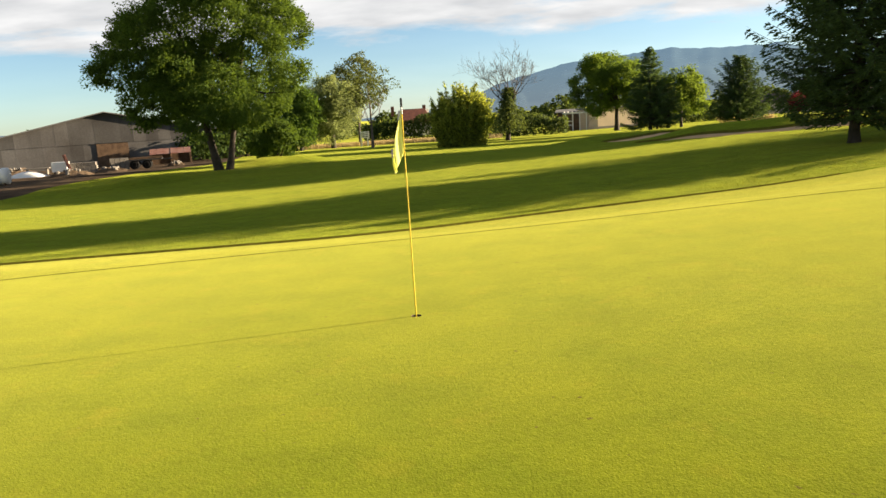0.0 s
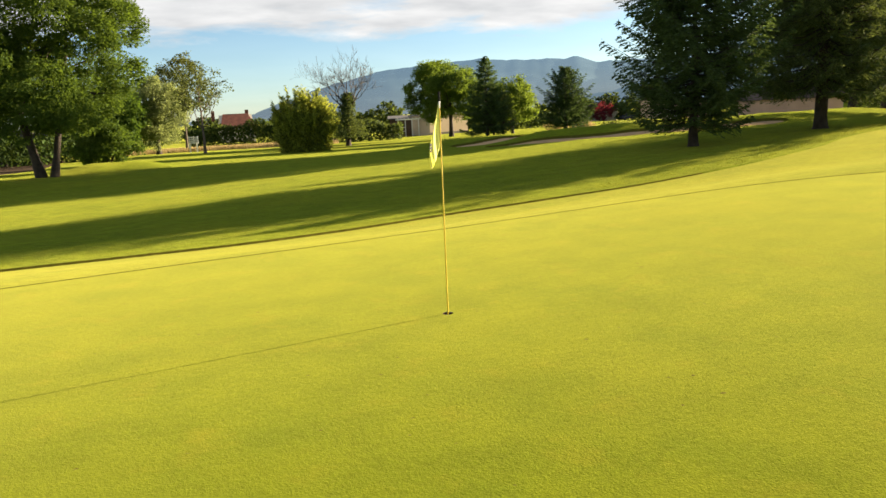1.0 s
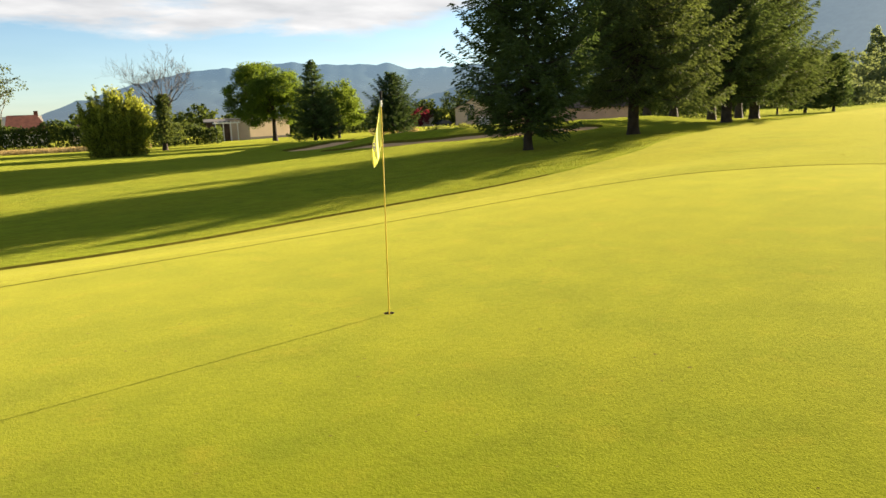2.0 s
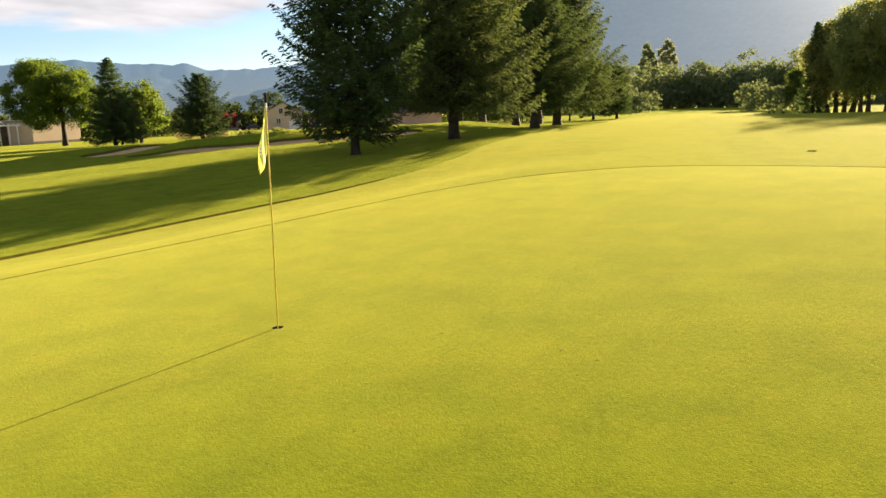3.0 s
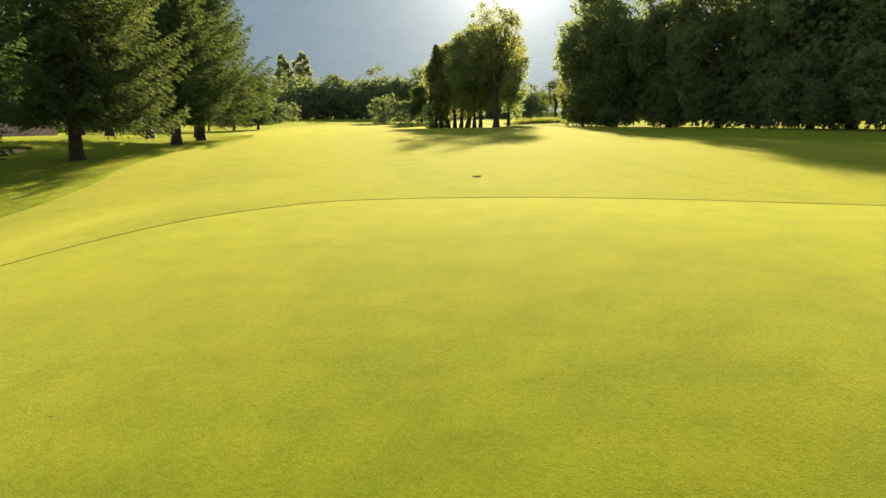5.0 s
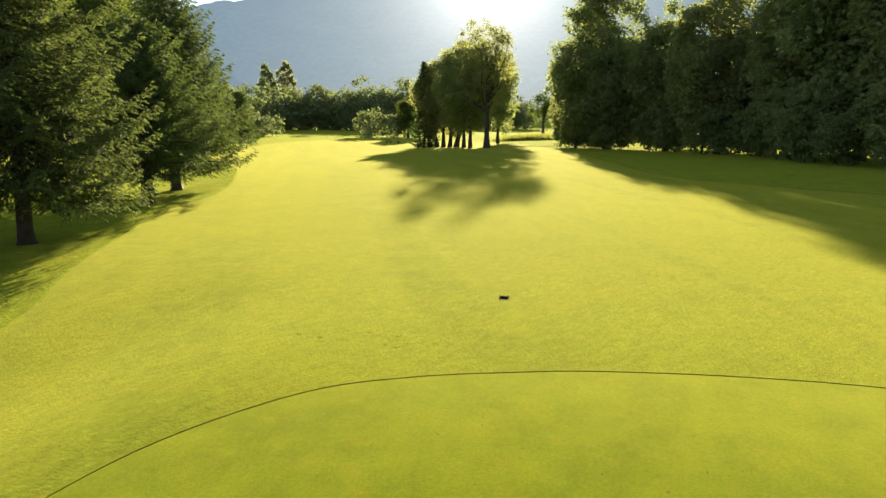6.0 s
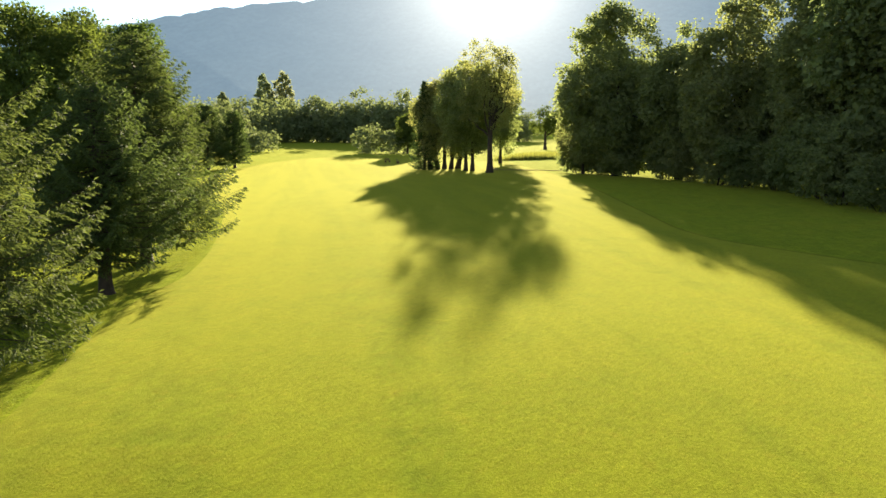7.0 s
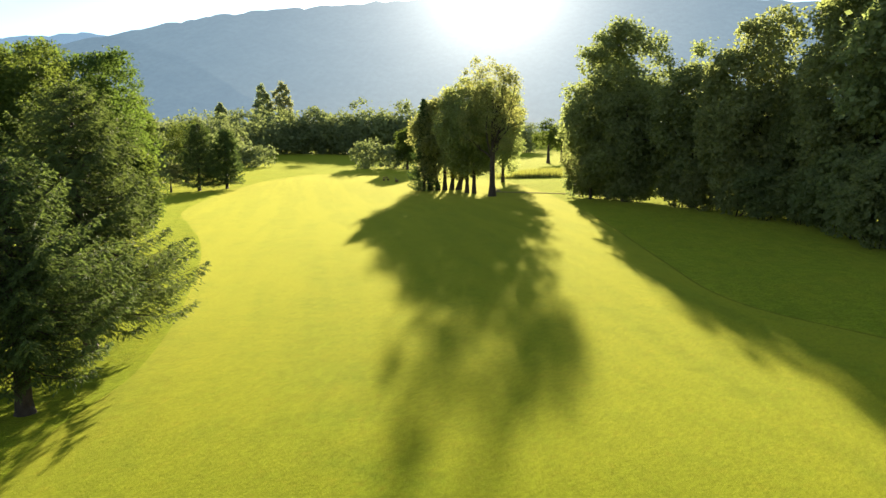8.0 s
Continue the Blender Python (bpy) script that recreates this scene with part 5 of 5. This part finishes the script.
for x0, x1, y0, y1 in ((-0.08, 0.08, -0.08, -0.065), (-0.08, 0.08, 0.065, 0.08), (-0.008, 0.008, -0.065, 0.065)):
    box(bm, x0, x1, y0, y1, 0, 1.45)
bmesh.ops.rotate(bm, verts=bm.verts, cent=(0, 0, 0), matrix=Matrix.Rotation(radians(-16), 3, "Y"))
part("flange_beam", bm, RUST, beam)
tarp = root("white_sheeting", -30.3, 50.4, ground_z(-30.3, 50.4), "crumpled white plastic sheeting over a low heap", "sheeting")
rng = np.random.default_rng(210)
V, F, n_ = [], [], 16
for j in range(n_):
    for i in range(n_):
        a, b = i / (n_ - 1) * 2 - 1, j / (n_ - 1) * 2 - 1
        V.append((a * 1.3, b * 0.7, max(0.0, 0.34 * (1 - a * a) * (1 - b * b)) ** 0.8 + 0.05 * noise.noise(Vector((a * 4, b * 4, 3))) * (1 - a * a) - 0.02))
F = [(j * n_ + i, j * n_ + i + 1, (j + 1) * n_ + i + 1, (j + 1) * n_ + i) for j in range(n_ - 1) for i in range(n_ - 1)]
place("sheet", mesh_of("sheet", V, F, WHITE, True), tarp)
tank = root("water_tank", -28.0, 43.5, ground_z(-28.0, 43.5), "pale plastic water tank lying at the yard's edge", "water tank", turn=20)
v, f = tube([(-0.7, 0, 0.52), (-0.68, 0, 0.52), (-0.62, 0, 0.52), (-0.3, 0, 0.52), (-0.28, 0, 0.52), (-0.22, 0, 0.52), (-0.2, 0, 0.52), (0.2, 0, 0.52), (0.22, 0, 0.52), (0.28, 0, 0.52), (0.3, 0, 0.52), (0.62, 0, 0.52), (0.68, 0, 0.52), (0.7, 0, 0.52)],
            [0.02, 0.4, 0.5, 0.5, 0.47, 0.47, 0.5, 0.5, 0.47, 0.47, 0.5, 0.5, 0.4, 0.02], 24)
place("barrel", mesh_of("barrel", v, f, WHITE, True), tank)
for x in (-0.45, 0.37):
    box_part("cradle", OLD_WOOD, tank, (x, x + 0.08, -0.42, 0.42, -0.03, 0.12), 0.008)
v, f = tube([(0, 0, 1.0), (0, 0, 1.02), (0, 0, 1.07), (0, 0, 1.08)], [0.12, 0.13, 0.13, 0.11], 14)
place("filler_cap", mesh_of("filler_cap", v, f, STEEL, True), tank, "dark screw cap")
table = root("yard_bench", -31.2, 53.2, ground_z(-31.2, 53.2), "grey slab bench on legs at the yard's edge", "bench", turn=20)
box_part("slab", CONCRETE, table, (-0.85, 0.85, -0.35, 0.35, 0.42, 0.5), 0.012)
for x in (-0.7, 0.58):
    box_part("leg", CONCRETE, table, (x, x + 0.12, -0.25, 0.25, -0.03, 0.42), 0.01)
for i, (x, y, s) in enumerate(((-24.6, 51.0, 1.3), (-26.2, 48.6, 1.6), (-34, 55, 2.0), (-21.6, 55.2, 1.1), (-35, 50, 1.6), (-36, 53, 2.2))):
    rng = np.random.default_rng(220 + i)
    hp = root("rubble_heap", x, y, ground_z(x, y), "low heap of earth and rubble in the yard", "rubble heap", "rubble heaps in the yard", 40 * i)
    V, n_ = [], 14
    for j in range(n_):
        for k in range(n_):
            a, b = k / (n_ - 1) * 2 - 1, j / (n_ - 1) * 2 - 1
            V.append((a * s, b * s * 0.7, -0.04 + 0.36 * s * max(0, 1 - a * a - b * b) * (0.7 + 0.6 * noise.noise(Vector((a * 3 + i, b * 3, 1))))))
    F = [(j * n_ + k, j * n_ + k + 1, (j + 1) * n_ + k + 1, (j + 1) * n_ + k) for j in range(n_ - 1) for k in range(n_ - 1)]
    place("earth", mesh_of("earth", V, F, DIRT), hp)
    for k in range(9):
        bm = bmesh.new()
        bmesh.ops.create_icosphere(bm, subdivisions=1, radius=rng.uniform(0.07, 0.17))
        for v_ in bm.verts:
            v_.co *= rng.uniform(0.75, 1.2)
        a, r_ = rng.uniform(0, 6.28), rng.uniform(0.2, 0.75) * s
        px, py = r_ * math.cos(a), r_ * math.sin(a) * 0.7
        bmesh.ops.translate(bm, verts=bm.verts, vec=(px, py, 0.36 * s * max(0, 1 - (px / s) ** 2 - (py / s / 0.7) ** 2) * 0.75))
        part("stone", bm, CONCRETE, hp)

stand = root("white_slat_stand", -10.4, 81.0, ground_z(-10.4, 81), "white wooden slatted stand on splayed legs", "stand", turn=15)
for i in range(4):
    box_part("slat", WHITE, stand, (-0.5, 0.5, -0.03, 0.03, 0.95 + i * 0.19, 1.06 + i * 0.19), 0.006)
for x in (-0.48, 0.0, 0.42):
    box_part("upright", WHITE, stand, (x, x + 0.07, 0.034, 0.09, 0.85, 1.68), 0.006)
for x in (-0.4, 0.3):
    for y in (0.1, 0.7):
        box_part("leg", WHITE, stand, (x, x + 0.08, y, y + 0.08, -0.04, 0.95), 0.006)


# ---------------------------------------------------------------- houses
def house(name, x, y, turn, w, d, eave, apex, wall, roof, label, windows=(), door=None, chimneys=(), hip=0.0):
    """A house with a gable towards its front, a roof with overhang, and windows with frames and sills."""
    z = ground_z(x, y) - 0.05
    ob = root(name, x, y, z, label, "house", turn=turn)
    bm = bmesh.new()
    a = [(-w / 2, 0), (w / 2, 0), (w / 2, eave), (0, apex), (-w / 2, eave)]
    front, back = [bm.verts.new((p, 0, q)) for p, q in a], [bm.verts.new((p, d, q)) for p, q in a]
    bm.faces.new(front)
    bm.faces.new(back[::-1])
    for i in range(5):
        bm.faces.new((front[(i + 1) % 5], front[i], back[i], back[(i + 1) % 5]))
    part("wall", bm, wall, ob)
    for s in (-1, 1):
        bm = bmesh.new()
        k = (apex - eave) / (w / 2)
        x1, z1 = s * (w / 2 + 0.4), eave - 0.4 * k
        q = [(0, -0.35 + hip, apex + 0.06), (0, d + 0.35 - hip, apex + 0.06), (x1, d + 0.35, z1 + 0.06), (x1, -0.35, z1 + 0.06)]
        lo = [bm.verts.new(p) for p in q]
        hi = [bm.verts.new((p[0], p[1], p[2] + 0.16)) for p in q]
        bm.faces.new(lo)
        bm.faces.new(hi[::-1])
        for i in range(4):
            bm.faces.new((lo[i], lo[(i + 1) % 4], hi[(i + 1) % 4], hi[i]))
        bmesh.ops.recalc_face_normals(bm, faces=bm.faces)
        part("roof", bm, roof, ob)
    for cx, cy in chimneys:
        box_part("chimney", roof, ob, (cx - 0.35, cx + 0.35, cy - 0.35, cy + 0.35, apex - 1.2, apex + 1.0), 0.04)
    for wx, wz, ww, wh in windows:
        win = box_part("window", WHITE, ob, (wx - ww / 2 - 0.08, wx + ww / 2 + 0.08, -0.06, 0.02, wz - 0.08, wz + wh + 0.08), 0.01)
        box_part("pane", GLASS, win, (wx - ww / 2, wx - 0.03, -0.075, -0.055, wz, wz + wh))
        box_part("pane", GLASS, win, (wx + 0.03, wx + ww / 2, -0.075, -0.055, wz, wz + wh))
        box_part("sill", CONCRETE, win, (wx - ww / 2 - 0.15, wx + ww / 2 + 0.15, -0.2, -0.06, wz - 0.16, wz - 0.08), 0.01)
    if door:
        dx, dw, dh = door
        box_part("garage_door", WHITE, ob, (dx - dw / 2, dx + dw / 2, -0.05, 0.02, 0.05, dh), 0.01, "white garage door")
    return ob


house("house", 88.5, 161.8, -29.5, 9.3, 11.0, 4.3, 6.5, RENDER_BEIGE, BROWN_TILE, "beige rendered house with a gable and white garage door", [(-0.5, 3.9, 0.9, 1.2), (-1.2, 1.5, 1.0, 1.2)], (2.6, 2.6, 2.2))
house("house", 82.0, 172.0, 60, 8, 13, 2.7, 4.6, RENDER_CREAM, BROWN_TILE, "low cream house with a dark brown roof", [(-2, 1, 1.1, 1.2), (1.5, 1, 1.1, 1.2)])
house("house", 97.0, 157.5, -29.5, 6.5, 8.0, 2.8, 4.6, RENDER_PINK, BROWN_TILE, "pink rendered annexe beside the beige house", [(0.5, 1.0, 1.0, 1.1)])
house("house", 98.0, 114.5, 50, 9, 17, 3.0, 5.0, RENDER_PINK, BROWN_TILE, "long low pink house behind the spruces", [(-2.5, 1, 1.1, 1.2), (1.5, 1, 1.1, 1.2)])
house("red_roof_house", -7.0, 170.0, 100, 7.5, 7.0, 3.3, 6.0, RENDER_CREAM, TILE, "cream house with a steep red tiled roof and chimneys", [(-2, 1.2, 1.1, 1.3)], None, ((0.5, 0.9), (0.5, 8.2)), 1.2)
house("red_roof_house", 3.0, 173.0, 8, 8, 8.0, 2.8, 5.2, RENDER_CREAM, TILE, "smaller red-tiled house behind the hedge", [(-2, 1.2, 1.1, 1.3)])

shed = root("beige_shed", 20.8, 97.0, ground_z(20.8, 97), "flat-roofed beige rendered shed with a grey plinth", "shed", turn=21)
box_part("wall", RENDER_BEIGE, shed, (-3.0, 3.2, 0, 5.0, -0.1, 2.55), 0.02)
box_part("roof", ROOF_GREY, shed, (-3.2, 3.4, -0.2, 5.2, 2.55, 2.7), 0.02)
box_part("plinth", CONCRETE, shed, (-3.02, 3.22, -0.03, 0.0, -0.1, 0.3), 0.005)

perg = root("pergola", 15.3, 96.8, ground_z(15.3, 96.8), "white wooden pergola with crossed rails beside the shed", "pergola", turn=-10)
for x in (-1.4, -0.45, 0.45, 1.32):
    for y in (0, 1.6):
        box_part("post", WHITE, perg, (x, x + 0.1, y, y + 0.1, -0.05, 2.2), 0.01)
for y in (0, 1.6):
    box_part("top_beam", WHITE, perg, (-1.7, 1.7, y, y + 0.1, 2.2, 2.36), 0.01)
for i in range(7):
    x = -1.5 + i * 0.5
    box_part("rafter", WHITE, perg, (x, x + 0.07, -0.3, 2.0, 2.362, 2.46), 0.008)
for z_ in (0.7, 1.2):
    box_part("rail", WHITE, perg, (-1.3, -0.45, 0.02, 0.08, z_, z_ + 0.09), 0.006)
hut = root("dark_shed", 15.6, 100.4, ground_z(15.6, 100.4), "dark boarded hut behind the pergola", "shed", turn=-10)
box_part("wall", OLD_WOOD, hut, (-2.2, 2.2, 0, 3, -0.1, 2.4), 0.02)
bm = bmesh.new()
box(bm, -2.5, 2.5, -0.3, 3.3, 2.4, 2.52)
for v_ in bm.verts:
    v_.co.z += 0.35 if v_.co.y > 1 else 0
part("roof", bm, ROOF_GREY, hut)


def car(x, y, turn, label):
    ob = root("car", x, y, ground_z(x, y), label, "car", "parked cars", turn)
    bm = bmesh.new()
    prof = [(-2.1, 0.35), (-2.15, 0.75), (-1.4, 0.95), (-0.75, 1.42), (0.75, 1.45), (1.45, 1.0), (2.1, 0.9), (2.15, 0.4)]
    sides_ = []
    for y_, k in ((-0.85, 0), (-0.80, 1), (0.80, 1), (0.85, 0)):
        sides_.append([bm.verts.new((px, y_ * (0.86 if pz > 1.2 else 1), pz)) for px, pz in prof])
    for a, b in ((sides_[0], sides_[3]),):
        bm.faces.new(a)
        bm.faces.new(b[::-1])
        for i in range(len(prof)):
            j = (i + 1) % len(prof)
            bm.faces.new((a[j], a[i], b[i], b[j]))
    for s in (sides_[1], sides_[2]):
        for v_ in s:
            bm.verts.remove(v_)
    bmesh.ops.bevel(bm, geom=list(bm.edges), offset=0.06, segments=2, affect="EDGES")
    part("body", bm, CAR_PAINT, ob)
    for s in (-1, 1):
        bm = bmesh.new()
        bm.faces.new([bm.verts.new((px, s * 0.8, pz)) for px, pz in ((-1.15, 1.02), (-0.68, 1.36), (0.66, 1.38), (1.15, 1.02))])
        bmesh.ops.solidify(bm, geom=bm.faces, thickness=0.06)
        part("side_window", bm, GLASS, ob)
    for x_ in (-1.35, 1.35):
        for y_ in (-0.88, 0.68):
            w_ = place("wheel", mesh_of("wheel", *tube([(x_, y_, 0.32), (x_, y_ + 0.02, 0.32), (x_, y_ + 0.18, 0.32), (x_, y_ + 0.2, 0.32)], [0.24, 0.32, 0.32, 0.24], 18), BLACK, True), ob)
            place("rim", mesh_of("rim", *tube([(x_, y_ - 0.01, 0.32), (x_, y_, 0.32), (x_, y_ + 0.21, 0.32)], [0.17, 0.19, 0.19], 14), CONCRETE), w_)
    return ob


car(80.6, 163.2, 8, "dark hatchback parked beside the beige house")
car(93.6, 154.6, 30, "dark car parked at the pink annexe")

# ---------------------------------------------------------------- far end of the fairway
bench = root("park_bench", 161.8, 72.1, ground_z(161.8, 72.1), "dark wooden bench in the shade at the far tee", "bench", group="benches at the far tee", turn=15)
for i in range(3):
    box_part("seat_slat", OLD_WOOD, bench, (-0.7, 0.7, -0.25 + i * 0.17, -0.11 + i * 0.17, 0.44, 0.48), 0.006)
for i in range(2):
    box_part("back_slat", OLD_WOOD, bench, (-0.7, 0.7, 0.27, 0.31, 0.6 + i * 0.17, 0.73 + i * 0.17), 0.006)
for x in (-0.65, 0.55):
    box_part("leg", OLD_WOOD, bench, (x, x + 0.1, -0.22, 0.31, -0.03, 0.44), 0.008)
copy_thing(bench, pose(164.4, 75.8, ground_z(164.4, 75.8), 0, 0, -28))
fence = root("white_post_fence", 133.0, 27.4, ground_z(133, 27.4), "short white post fence at the path by the wood", "fence", turn=-60)
for i in range(4):
    box_part("post", WHITE, fence, (-1.6 + i, -1.5 + i, 0, 0.1, -0.1, 0.9), 0.01)
box_part("rail", WHITE, fence, (-1.6, 1.5, 0.03, 0.07, 0.62, 0.72), 0.006)


def strip(name, line, wide, mat, label, lift=0.05):
    V, F = [], []
    p = np.array(line, float)
    t = np.gradient(p, axis=0)
    nrm = np.stack([-t[:, 1], t[:, 0]], 1) / np.linalg.norm(t, axis=1, keepdims=True)
    for k, (c, m) in enumerate(zip(p, nrm)):
        for s, dz in ((-1.1, -0.12), (-1, lift), (1, lift), (1.1, -0.12)):
            q = c + m * s * wide / 2
            V.append((*q, ground_z(*c) + dz))
    for k in range(len(p) - 1):
        for j in range(3):
            F.append((k * 4 + j, k * 4 + j + 1, k * 4 + 5 + j, k * 4 + 4 + j))
    return tagged(new(name, mesh_of(name, V, F, mat, True)), label, name, kind="structure")


strip("path", [(133, 24), (134, 30), (135, 36), (138, 43), (146, 46)], 1.6, GRAVEL, "narrow pale gravel path across the fairway's end")
